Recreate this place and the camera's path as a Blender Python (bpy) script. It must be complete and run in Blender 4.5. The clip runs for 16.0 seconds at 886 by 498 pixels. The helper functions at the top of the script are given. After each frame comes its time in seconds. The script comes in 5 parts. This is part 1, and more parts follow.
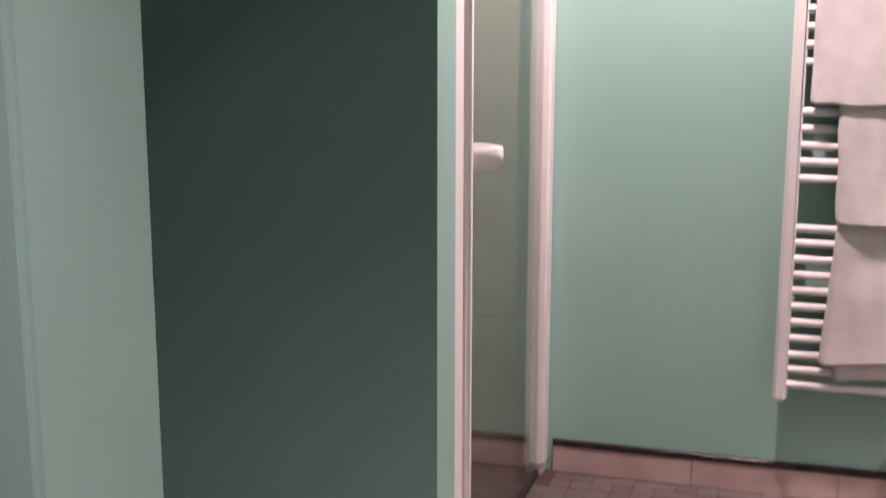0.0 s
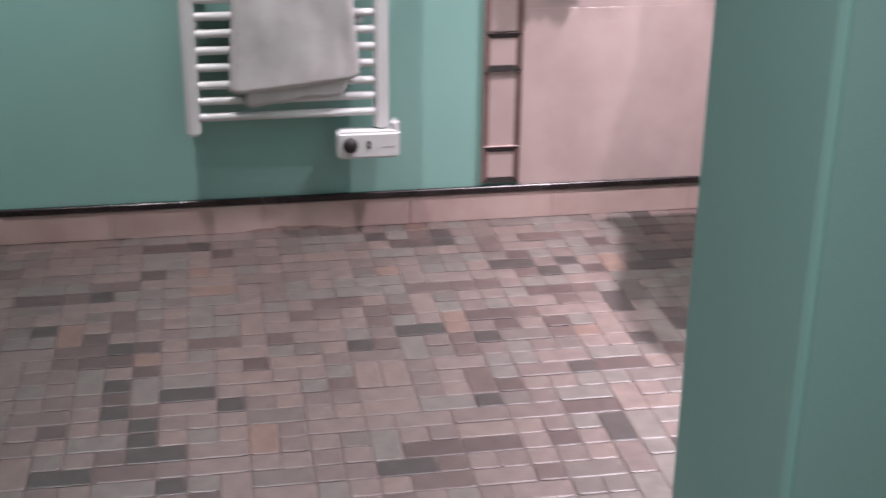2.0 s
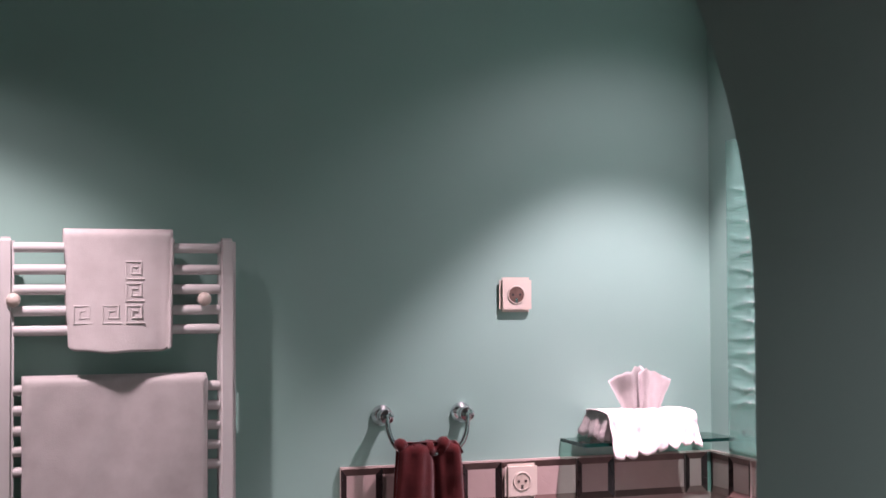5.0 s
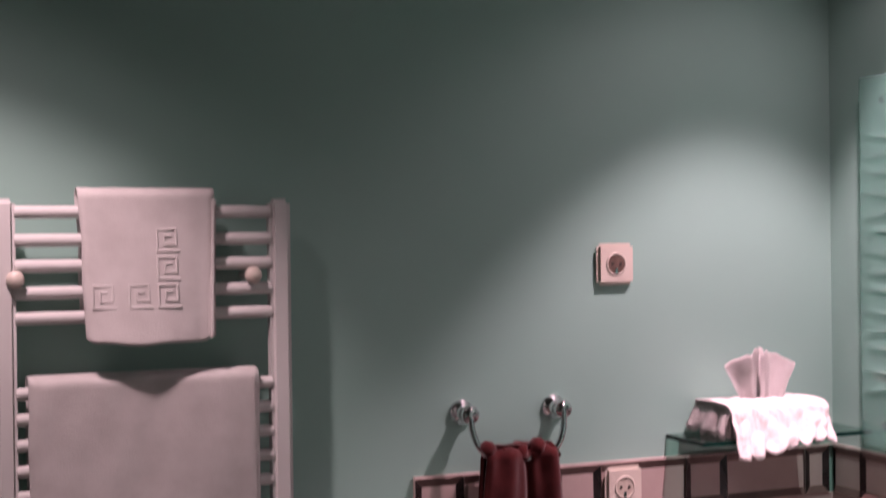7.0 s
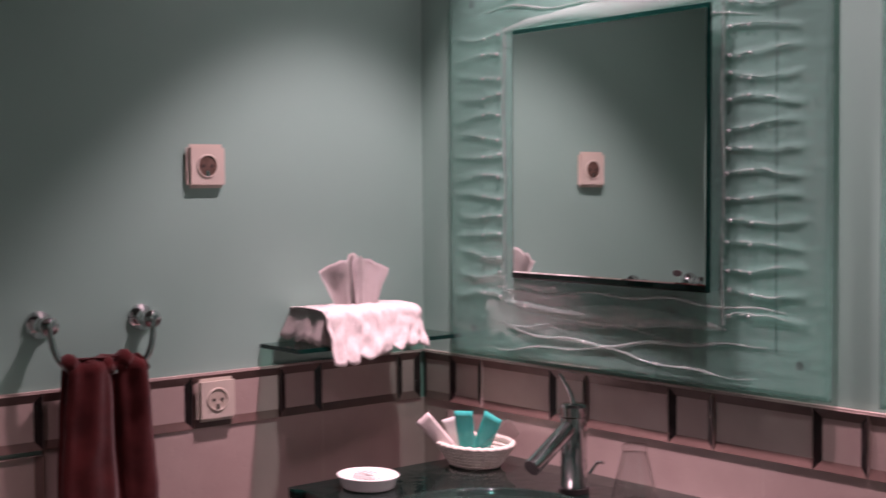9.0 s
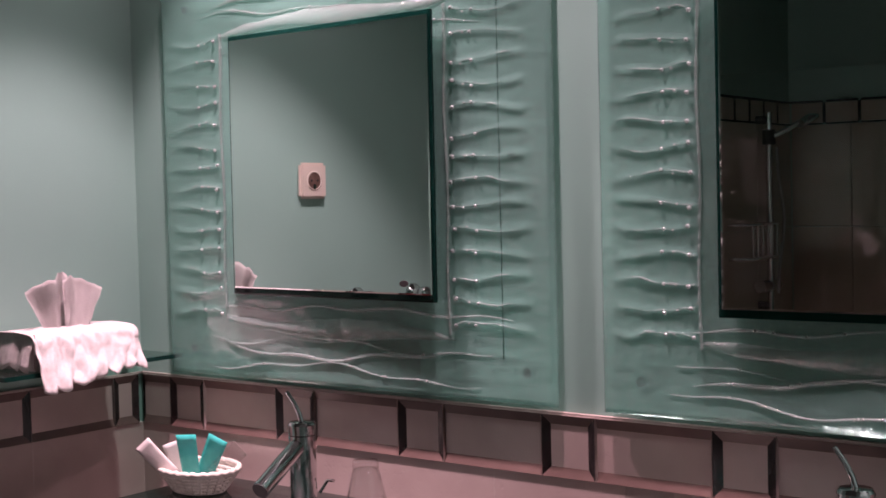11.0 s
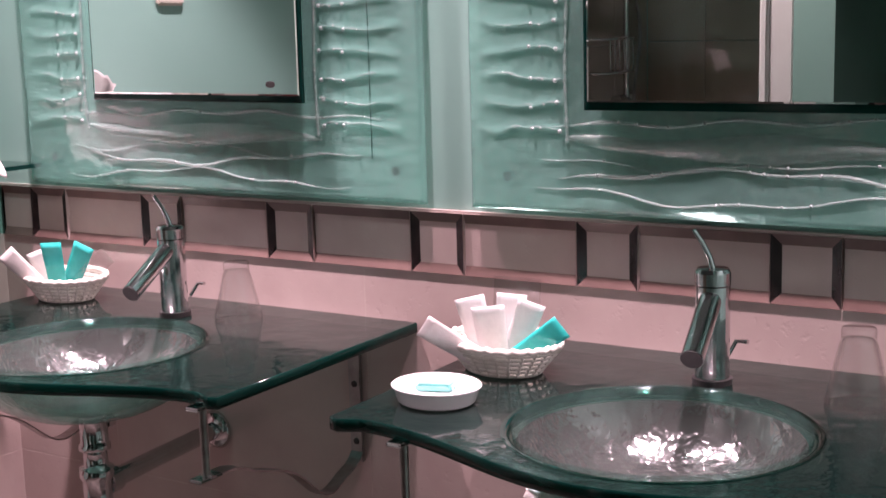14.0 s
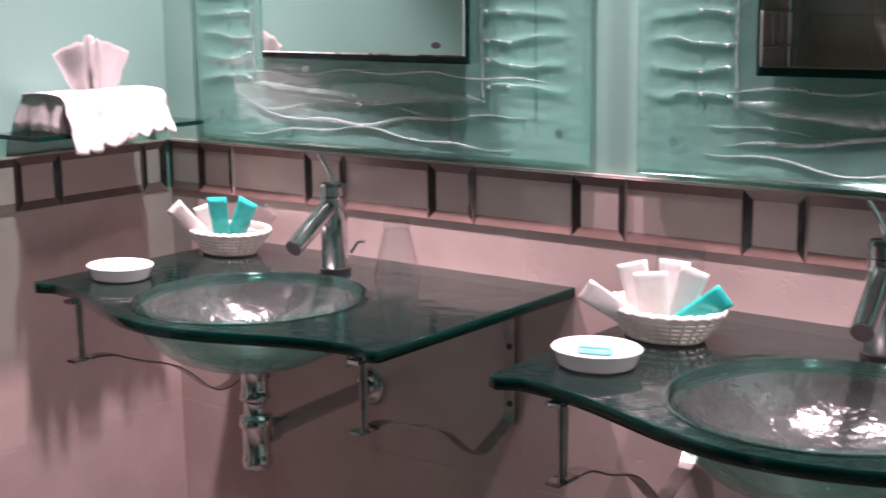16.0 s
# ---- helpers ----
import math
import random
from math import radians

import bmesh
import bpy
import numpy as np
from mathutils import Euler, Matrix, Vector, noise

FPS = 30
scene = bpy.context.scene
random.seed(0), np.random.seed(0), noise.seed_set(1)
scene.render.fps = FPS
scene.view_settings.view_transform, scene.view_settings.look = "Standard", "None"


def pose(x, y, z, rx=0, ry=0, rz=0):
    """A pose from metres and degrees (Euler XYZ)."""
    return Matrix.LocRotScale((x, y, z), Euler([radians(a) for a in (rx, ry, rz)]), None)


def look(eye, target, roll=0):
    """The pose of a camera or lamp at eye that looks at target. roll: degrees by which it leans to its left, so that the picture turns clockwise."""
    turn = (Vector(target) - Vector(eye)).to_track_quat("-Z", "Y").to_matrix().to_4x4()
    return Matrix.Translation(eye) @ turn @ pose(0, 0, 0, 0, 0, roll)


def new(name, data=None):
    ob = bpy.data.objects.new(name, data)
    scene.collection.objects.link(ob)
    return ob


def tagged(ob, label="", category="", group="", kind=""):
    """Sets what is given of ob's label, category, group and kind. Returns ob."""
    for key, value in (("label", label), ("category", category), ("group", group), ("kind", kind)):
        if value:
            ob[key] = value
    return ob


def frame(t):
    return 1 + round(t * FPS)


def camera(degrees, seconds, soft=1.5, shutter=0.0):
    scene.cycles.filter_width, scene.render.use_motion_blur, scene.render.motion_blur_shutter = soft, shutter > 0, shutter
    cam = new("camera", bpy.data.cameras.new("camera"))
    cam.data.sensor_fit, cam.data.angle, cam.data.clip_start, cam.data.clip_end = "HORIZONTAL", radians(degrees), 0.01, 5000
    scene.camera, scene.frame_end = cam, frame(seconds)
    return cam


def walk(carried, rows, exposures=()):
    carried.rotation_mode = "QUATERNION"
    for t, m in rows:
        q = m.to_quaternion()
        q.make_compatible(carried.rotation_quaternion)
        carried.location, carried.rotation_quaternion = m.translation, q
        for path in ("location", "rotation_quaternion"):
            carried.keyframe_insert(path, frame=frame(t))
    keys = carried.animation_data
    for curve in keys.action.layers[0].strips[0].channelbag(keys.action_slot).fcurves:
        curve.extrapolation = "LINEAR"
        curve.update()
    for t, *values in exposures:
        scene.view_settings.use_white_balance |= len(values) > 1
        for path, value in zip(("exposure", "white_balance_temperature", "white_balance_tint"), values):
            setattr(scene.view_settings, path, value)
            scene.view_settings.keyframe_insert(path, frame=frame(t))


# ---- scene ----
cam = camera(36.6, 16.0, 1.5, 0.4)
PATH = [
    (0, (-1.598, -3.409, 1.399), (-2.141, -1.534, 0.96), 0.1),
    (0.5, (-1.552, -3.43, 1.397), (-2.082, -1.597, 0.798), 0.8),
    (1, (-1.564, -3.394, 1.349), (-1.905, -1.562, 0.622), 1.8),
    (1.5, (-1.598, -3.3, 1.279), (-1.62, -1.45, 0.519), 2.3),
    (2, (-1.627, -3.22, 1.261), (-1.302, -1.398, 0.502), 0.6),
    (2.5, (-1.674, -3.224, 1.391), (-1.14, -1.452, 0.633), -0.3),
    (3, (-1.699, -3.204, 1.466), (-1.074, -1.386, 0.912), 0.3),
    (3.5, (-1.717, -3.215, 1.455), (-1.071, -1.349, 1.139), -0.0),
    (4, (-1.712, -3.134, 1.416), (-1.059, -1.246, 1.325), 0.2),
    (4.5, (-1.713, -3.062, 1.442), (-1.068, -1.169, 1.475), -0.2),
    (4.7, (-1.707, -3.026, 1.47), (-1.067, -1.132, 1.532), -0.3),
    (6.8, (-1.828, -2.396, 1.558), (-1.086, -0.539, 1.588), -0.6),
    (7, (-1.832, -2.328, 1.539), (-1.081, -0.474, 1.529), -0.7),
    (7.5, (-1.813, -2.28, 1.492), (-1.019, -0.449, 1.364), -0.7),
    (8, (-1.813, -2.26, 1.476), (-0.862, -0.507, 1.325), -0.4),
    (8.5, (-1.801, -2.235, 1.448), (-0.684, -0.58, 1.335), -0.5),
    (9, (-1.794, -2.221, 1.455), (-0.516, -0.686, 1.358), -0.5),
    (9.5, (-1.779, -2.206, 1.452), (-0.389, -0.77, 1.374), -0.5),
    (10, (-1.736, -2.188, 1.451), (-0.269, -0.83, 1.383), -1.0),
    (12.5, (-1.78, -2.16, 1.435), (-0.125, -1.049, 1.27), -1.5),
    (13, (-1.779, -2.16, 1.415), (-0.113, -1.077, 1.194), -1.5),
    (13.5, (-1.774, -2.163, 1.41), (-0.108, -1.095, 1.124), -1.5),
    (14, (-1.779, -2.16, 1.404), (-0.112, -1.109, 1.062), -1.6),
    (14.5, (-1.767, -2.172, 1.398), (-0.113, -1.113, 1.019), -1.7),
    (15, (-1.755, -2.181, 1.391), (-0.121, -1.098, 0.993), -1.7),
    (15.5, (-1.778, -2.167, 1.39), (-0.175, -1.04, 0.991), -1.5),
    (16, (-1.796, -2.139, 1.387), (-0.258, -0.917, 1.011), -0.8),
]
EXPOSURES = [(0, 1.52, 6700, 24), (1, 1.52, 6500, 23), (1.5, 1.50, 5900, 7), (2.0, 1.30, 5600, 0), (2.5, 1.10, 5500, -5), (3.5, 0.64, 5650, 5), (4.5, 0.42, 6100, 22), (7, -0.14, 6750, 36), (8, -0.46, 6800, 35), (10, -0.64, 6800, 36), (12.5, 0.08, 6500, 26), (13.5, 0.26, 6400, 24), (14.5, 0.40, 6300, 21), (16, 0.40, 6200, 15)]
walk(cam, [(t, look(eye, target, roll)) for t, eye, target, roll in PATH], EXPOSURES)

# ---- light ----
world = bpy.data.worlds.new("world")
world.use_nodes = True
world.node_tree.nodes["Background"].inputs[0].default_value = (0.02, 0.02, 0.02, 1)
scene.world = world
CEIL = 2.40


def spot(name, x, y, watts, size, blend, radius=0.03, color=(1.0, 0.80, 0.81)):
    lamp = bpy.data.lights.new(name, "SPOT")
    lamp.energy, lamp.spot_size, lamp.spot_blend = watts, radians(size), blend
    lamp.shadow_soft_size, lamp.color = radius, color
    ob = new(name, lamp)
    ob.location = (x, y, CEIL - 0.025)
    return ob


DOWNLIGHTS = [(-0.27, -0.50), (-0.27, -1.06), (-0.27, -1.70), (-1.85, -0.55)]
BASIN_GAIN = {-0.50: 1.35, -1.06: 0.55, -1.70: 0.92}
for lx, ly in DOWNLIGHTS:
    if lx > -1:
        gain, tone = BASIN_GAIN[ly], (1.0, 0.765, 0.79)
        spot("downlight_beam", lx, ly, 62 * gain, 81, 0.40, color=tone)
        spot("downlight_core", lx, ly, 150 * gain, 56, 1.0, color=tone)
        spot("downlight_spill", lx, ly, 5 * gain, 124, 0.5, color=tone)
    else:
        spot("downlight_beam", lx, ly, 60, 92, 0.40, color=(1.0, 0.81, 0.79))
        spot("downlight_spill", lx, ly, 8, 112, 0.5, color=(1.0, 0.81, 0.79))
spot("hall_downlight", -1.70, -3.04, 66, 110, 1.0, 0.04, (1.0, 0.80, 0.80))
spot("hall_downlight_spill", -1.70, -3.04, 6, 150, 0.6, 0.04, (1.0, 0.80, 0.80))


# ---- materials ----
def mat(name):
    m = bpy.data.materials.new(name)
    m.use_nodes = True
    nt = m.node_tree
    b = nt.nodes["Principled BSDF"]
    return m, nt, b


def rgb(c):
    return (c[0], c[1], c[2], 1.0)


def noise_tex(nt, scale, detail=4.0, rough=0.55, coord="Object", stretch=None):
    co = nt.nodes.new("ShaderNodeTexCoord")
    tex = nt.nodes.new("ShaderNodeTexNoise")
    tex.inputs["Scale"].default_value = scale
    tex.inputs["Detail"].default_value = detail
    tex.inputs["Roughness"].default_value = rough
    if stretch:
        mp = nt.nodes.new("ShaderNodeMapping")
        mp.inputs["Scale"].default_value = stretch
        nt.links.new(co.outputs[coord], mp.inputs[0])
        nt.links.new(mp.outputs[0], tex.inputs["Vector"])
    else:
        nt.links.new(co.outputs[coord], tex.inputs["Vector"])
    return tex


def ramp(nt, src, stops, constant=False):
    r = nt.nodes.new("ShaderNodeValToRGB")
    while len(r.color_ramp.elements) < len(stops):
        r.color_ramp.elements.new(0.5)
    for el, (p, c) in zip(r.color_ramp.elements, stops):
        el.position, el.color = p, rgb(c)
    if constant:
        r.color_ramp.interpolation = "CONSTANT"
    nt.links.new(src, r.inputs[0])
    return r


def bump(nt, b, src, strength, dist=0.002):
    bp = nt.nodes.new("ShaderNodeBump")
    bp.inputs["Strength"].default_value = strength
    bp.inputs["Distance"].default_value = dist
    nt.links.new(src, bp.inputs["Height"])
    nt.links.new(bp.outputs[0], b.inputs["Normal"])
    return bp


def surface(name, c1, c2, scale, rough, fine=120.0, bumps=0.25, dist=0.0015, metal=0.0, stretch=None, spec=0.5, span=(0.35, 0.65)):
    """A surface of two near colours in large patches, with fine relief."""
    m, nt, b = mat(name)
    big = noise_tex(nt, scale, 5.0, stretch=stretch)
    r = ramp(nt, big.outputs["Fac"], [(span[0], c1), (span[1], c2)])
    nt.links.new(r.outputs[0], b.inputs["Base Color"])
    b.inputs["Roughness"].default_value = rough
    b.inputs["Metallic"].default_value = metal
    b.inputs["Specular IOR Level"].default_value = spec
    if bumps:
        fn = noise_tex(nt, fine, 3.0)
        bump(nt, b, fn.outputs["Fac"], bumps, dist)
    return m


def clear_glass(name, tint, gloss_rough=0.03, bump_scale=0.0, bump_strength=0.3, bump_dist=0.002, f0=0.045, body=None, body_share=0.14):
    """Sheet glass: lets light through tinted, mirrors by its Fresnel gloss."""
    m = bpy.data.materials.new(name)
    m.use_nodes = True
    nt = m.node_tree
    nt.nodes.clear()
    out = nt.nodes.new("ShaderNodeOutputMaterial")
    mix = nt.nodes.new("ShaderNodeMixShader")
    tr = nt.nodes.new("ShaderNodeBsdfTransparent")
    gl = nt.nodes.new("ShaderNodeBsdfGlossy")
    lw = nt.nodes.new("ShaderNodeLayerWeight")
    lw.inputs["Blend"].default_value = 0.5
    pw = nt.nodes.new("ShaderNodeMath")
    pw.operation = "POWER"
    pw.inputs[1].default_value = 4.2
    nt.links.new(lw.outputs["Facing"], pw.inputs[0])
    fr = nt.nodes.new("ShaderNodeMath")
    fr.operation = "MULTIPLY_ADD"
    fr.inputs[1].default_value, fr.inputs[2].default_value = 0.93, f0
    nt.links.new(pw.outputs[0], fr.inputs[0])
    tr.inputs[0].default_value = rgb(tint)
    gl.inputs["Roughness"].default_value = gloss_rough
    nt.links.new(fr.outputs[0], mix.inputs[0])
    if body:
        df = nt.nodes.new("ShaderNodeBsdfDiffuse")
        df.inputs[0].default_value = rgb(body)
        half = nt.nodes.new("ShaderNodeMixShader")
        half.inputs[0].default_value = body_share
        nt.links.new(tr.outputs[0], half.inputs[1])
        nt.links.new(df.outputs[0], half.inputs[2])
        nt.links.new(half.outputs[0], mix.inputs[1])
    else:
        nt.links.new(tr.outputs[0], mix.inputs[1])
    nt.links.new(gl.outputs[0], mix.inputs[2])
    nt.links.new(mix.outputs[0], out.inputs[0])
    if bump_scale:
        tex = noise_tex(nt, bump_scale, 3.0)
        bp = nt.nodes.new("ShaderNodeBump")
        bp.inputs["Strength"].default_value = bump_strength
        bp.inputs["Distance"].default_value = bump_dist
        nt.links.new(tex.outputs["Fac"], bp.inputs["Height"])
        nt.links.new(bp.outputs[0], gl.inputs["Normal"])
        nt.links.new(bp.outputs[0], lw.inputs["Normal"])
    return m


M_WALL = surface("teal_wall_paint", (0.268, 0.458, 0.399), (0.297, 0.487, 0.428), 1.6, 0.55, 260, 0.18, 0.001)
# the unseen ceiling is coloured dark to weaken the bounced light
M_CEIL = surface("low_bounce_ceiling", (0.13, 0.15, 0.14), (0.16, 0.18, 0.17), 2.0, 0.8, 200, 0.15)
M_TILE = surface("pink_stone_tile", (0.452, 0.345, 0.322), (0.525, 0.412, 0.385), 5.0, 0.22, 85, 0.0)
_nt = M_TILE.node_tree
_pits = ramp(_nt, noise_tex(_nt, 75.0, 2.0).outputs["Fac"], [(0.60, (0.0, 0.0, 0.0)), (0.76, (1.0, 1.0, 1.0))])
bump(_nt, _nt.nodes["Principled BSDF"], _pits.outputs[0], 0.22, 0.0012).invert = True
M_SHOWER = surface("beige_shower_tile", (0.40, 0.315, 0.245), (0.48, 0.385, 0.305), 5.0, 0.3, 85, 0.15)
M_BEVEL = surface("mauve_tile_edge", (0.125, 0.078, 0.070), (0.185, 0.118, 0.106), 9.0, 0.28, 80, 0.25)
M_BLACK = surface("black_glaze", (0.012, 0.008, 0.008), (0.03, 0.02, 0.02), 14.0, 0.25, 90, 0.2)
M_GROUT = surface("pale_grout", (0.44, 0.345, 0.32), (0.51, 0.405, 0.38), 30.0, 0.9, 300, 0.4)
M_BASE = surface("baseboard_tile", (0.42, 0.30, 0.27), (0.51, 0.385, 0.35), 6.0, 0.35, 90, 0.25)
M_PATCH = surface("damp_stain", (0.17, 0.11, 0.095), (0.27, 0.19, 0.17), 60.0, 0.7, 150, 0.3)
M_FGROUT = surface("floor_grout", (0.072, 0.056, 0.050), (0.090, 0.070, 0.062), 20.0, 0.9, 200, 0.5)
M_WHITE = surface("white_enamel", (0.64, 0.63, 0.615), (0.70, 0.69, 0.675), 4.0, 0.25, 100, 0.03)
M_PLASTIC = surface("cream_plastic", (0.62, 0.545, 0.475), (0.66, 0.585, 0.515), 10.0, 0.35, 200, 0.05)
M_FRAME = surface("white_door_frame", (0.76, 0.72, 0.70), (0.82, 0.79, 0.77), 6.0, 0.4, 120, 0.06)
M_DARK = surface("dark_rubber", (0.012, 0.010, 0.010), (0.03, 0.025, 0.025), 30.0, 0.5, 150, 0.2)
M_CHROME = surface("chrome", (0.60, 0.60, 0.61), (0.68, 0.68, 0.69), 20.0, 0.07, 90, 0.02, metal=1.0)
M_STEEL = surface("brushed_steel_strap", (0.30, 0.27, 0.26), (0.42, 0.39, 0.38), 40.0, 0.28, 200, 0.1, metal=1.0)
M_DISH = surface("white_ceramic", (0.80, 0.80, 0.79), (0.86, 0.86, 0.85), 8.0, 0.18, 60, 0.03)
M_SOAP = surface("turquoise_wrapper", (0.20, 0.56, 0.54), (0.28, 0.63, 0.60), 40.0, 0.3, 120, 0.3)
M_SACHET = surface("turquoise_sachet", (0.02, 0.46, 0.42), (0.05, 0.56, 0.52), 40.0, 0.22, 120, 0.3)
M_WSACHET = surface("white_sachet", (0.76, 0.76, 0.75), (0.84, 0.84, 0.83), 40.0, 0.3, 120, 0.3)
M_PSACHET = surface("pale_pink_sachet", (0.74, 0.66, 0.65), (0.82, 0.75, 0.74), 40.0, 0.3, 120, 0.3)
M_WICKER = surface("white_wicker", (0.62, 0.58, 0.52), (0.76, 0.72, 0.66), 60.0, 0.6, 300, 0.5)
M_TISSUE = surface("tissue_paper", (0.60, 0.555, 0.55), (0.68, 0.635, 0.63), 20.0, 0.9, 300, 0.3)
M_LACE = surface("white_lace", (0.66, 0.61, 0.60), (0.76, 0.71, 0.695), 120.0, 0.9, 500, 0.9, 0.003)
M_BOX = surface("patterned_grey_box", (0.30, 0.26, 0.25), (0.48, 0.43, 0.42), 35.0, 0.5, 100, 0.2)
M_MIRROR = mat("mirror_silver")[0]
_b = M_MIRROR.node_tree.nodes["Principled BSDF"]
_b.inputs["Base Color"].default_value = (0.86, 0.90, 0.88, 1)
_b.inputs["Metallic"].default_value = 1.0
_b.inputs["Roughness"].default_value = 0.004
M_SLAB = clear_glass("green_slab_glass", (0.30, 0.46, 0.42), 0.06, 26.0, 0.45, 0.003, f0=0.035, body=(0.008, 0.022, 0.019), body_share=0.46)
M_EDGE = mat("green_glass_edge")[0]
_b = M_EDGE.node_tree.nodes["Principled BSDF"]
_b.inputs["Base Color"].default_value = (0.002, 0.027, 0.021, 1)
_b.inputs["Roughness"].default_value = 0.06
_b.inputs["Transmission Weight"].default_value = 0.12
_b.inputs["Specular IOR Level"].default_value = 0.3
M_BOWL = clear_glass("green_bowl_glass", (0.72, 0.91, 0.86), 0.07, 26.0, 0.8, 0.008, f0=0.10, body=(0.30, 0.56, 0.50), body_share=0.10)
M_RIM = clear_glass("green_rim_glass", (0.24, 0.52, 0.46), 0.05, 14.0, 0.4, 0.004, f0=0.08)
M_LINING = clear_glass("bowl_lining_glass", (0.42, 0.46, 0.45), 0.12, 20.0, 0.75, 0.010, f0=0.26, body=(0.19, 0.185, 0.18), body_share=0.26)
M_CUP = clear_glass("clear_tumbler_glass", (0.975, 0.98, 0.98), 0.02, f0=0.06)
M_DOORGLASS = clear_glass("shower_door_glass", (0.965, 0.975, 0.97), 0.01, f0=0.025)
M_SHELF = clear_glass("green_shelf_glass", (0.55, 0.72, 0.67), 0.02)
M_FILM = clear_glass("clear_plastic_bag", (0.9, 0.9, 0.9), 0.12, 90.0, 0.6)


def cloth(name, c1, c2):
    m, nt, b = mat(name)
    big = noise_tex(nt, 22.0, 5.0)
    r = ramp(nt, big.outputs["Fac"], [(0.3, c1), (0.7, c2)])
    nt.links.new(r.outputs[0], b.inputs["Base Color"])
    b.inputs["Roughness"].default_value = 0.95
    b.inputs["Specular IOR Level"].default_value = 0.1
    b.inputs["Sheen Weight"].default_value = 0.25
    fn = noise_tex(nt, 420.0, 2.0)
    bump(nt, b, fn.outputs["Fac"], 0.32, 0.0025)
    return m


M_TOWEL = cloth("white_terry", (0.52, 0.495, 0.48), (0.60, 0.575, 0.56))
M_RED = cloth("dark_red_terry", (0.054, 0.007, 0.007), (0.098, 0.015, 0.015))
M_REDBAND = cloth("red_band", (0.20, 0.05, 0.05), (0.28, 0.08, 0.08))


M_FUSED = clear_glass("fused_green_glass", (0.74, 0.93, 0.88), 0.13, 30.0, 0.22, 0.004, f0=0.14, body=(0.31, 0.58, 0.51), body_share=0.35)
M_THREAD = clear_glass("frosted_glass_thread", (0.90, 0.97, 0.95), 0.06, 160.0, 0.9, 0.003, f0=0.22, body=(0.66, 0.80, 0.76), body_share=0.24)
M_BAND = clear_glass("frosted_glass_wave", (0.90, 0.97, 0.95), 0.12, 45.0, 0.9, 0.006, f0=0.14, body=(0.62, 0.76, 0.72), body_share=0.20)
# pale half-opaque body puts the sparkle of the glass into the colour
M_GLINT = clear_glass("painted_glint_drop", (0.92, 0.98, 0.96), 0.10, f0=0.45, body=(0.8, 0.88, 0.86), body_share=0.5)
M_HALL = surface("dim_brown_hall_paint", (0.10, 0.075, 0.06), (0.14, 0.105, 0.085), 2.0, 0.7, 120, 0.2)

STONES = [(0.0, (0.142, 0.112, 0.102)), (0.18, (0.128, 0.114, 0.103)), (0.38, (0.120, 0.094, 0.086)), (0.54, (0.150, 0.117, 0.104)), (0.68, (0.110, 0.093, 0.084)),
          (0.76, (0.072, 0.053, 0.049)), (0.83, (0.050, 0.043, 0.040)), (0.90, (0.092, 0.068, 0.062)), (0.97, (0.150, 0.104, 0.086))]


def stone(name, single):
    m, nt, b = mat(name)
    if single:
        src = nt.nodes.new("ShaderNodeObjectInfo").outputs["Random"]
    else:
        src = nt.nodes.new("ShaderNodeNewGeometry").outputs["Random Per Island"]
    r = ramp(nt, src, STONES, True)
    tex = noise_tex(nt, 28.0, 5.0, coord="Object")
    g = ramp(nt, tex.outputs["Fac"], [(0.25, (0.62, 0.62, 0.62)), (0.75, (1.02, 1.0, 0.98))])
    mul = nt.nodes.new("ShaderNodeMix")
    mul.data_type, mul.blend_type = "RGBA", "MULTIPLY"
    mul.inputs[0].default_value = 1.0
    nt.links.new(r.outputs[0], mul.inputs[6])
    nt.links.new(g.outputs[0], mul.inputs[7])
    nt.links.new(mul.outputs[2], b.inputs["Base Color"])
    b.inputs["Roughness"].default_value = 0.42
    fn = noise_tex(nt, 150.0, 3.0)
    bump(nt, b, fn.outputs["Fac"], 0.3, 0.002)
    return m


M_STONE = stone("floor_stone_piece", True)
M_STONES = stone("floor_stone_field", False)


# ---- mesh helpers ----
def where(ob):
    v = Vector((0, 0, 0))
    while ob:
        v += ob.location
        ob = ob.parent
    return v


def part(name, bm, material, parent=None, label="", smooth=False):
    """Links a bmesh, modelled in world places, as one mesh object."""
    me = bpy.data.meshes.new(name)
    if parent:
        bmesh.ops.translate(bm, vec=-where(parent), verts=bm.verts)
    bm.normal_update()
    bm.to_mesh(me)
    bm.free()
    for one in (material if isinstance(material, (list, tuple)) else [material]):
        me.materials.append(one)
    if smooth:
        me.polygons.foreach_set("use_smooth", [True] * len(me.polygons))
    ob = new(name, me)
    if parent:
        ob.parent = parent
    if label:
        tagged(ob, label)
    return ob


def thing(name, at, label, category, group=""):
    ob = new(name)
    ob.empty_display_size = 0.05
    ob.location = at
    return tagged(ob, label, category, group)


def box(x0, y0, z0, x1, y1, z1, bevel=0.0, bm=None, seg=2):
    b = bmesh.new()
    bmesh.ops.create_cube(b, size=1)
    sx, sy, sz = abs(x1 - x0), abs(y1 - y0), abs(z1 - z0)
    bmesh.ops.scale(b, vec=(sx, sy, sz), verts=b.verts)
    if bevel:
        bmesh.ops.bevel(b, geom=list(b.edges), offset=min(bevel, 0.49 * min(sx, sy, sz)), segments=seg, affect="EDGES")
    bmesh.ops.translate(b, vec=((x0 + x1) / 2, (y0 + y1) / 2, (z0 + z1) / 2), verts=b.verts)
    return merge(bm, b)


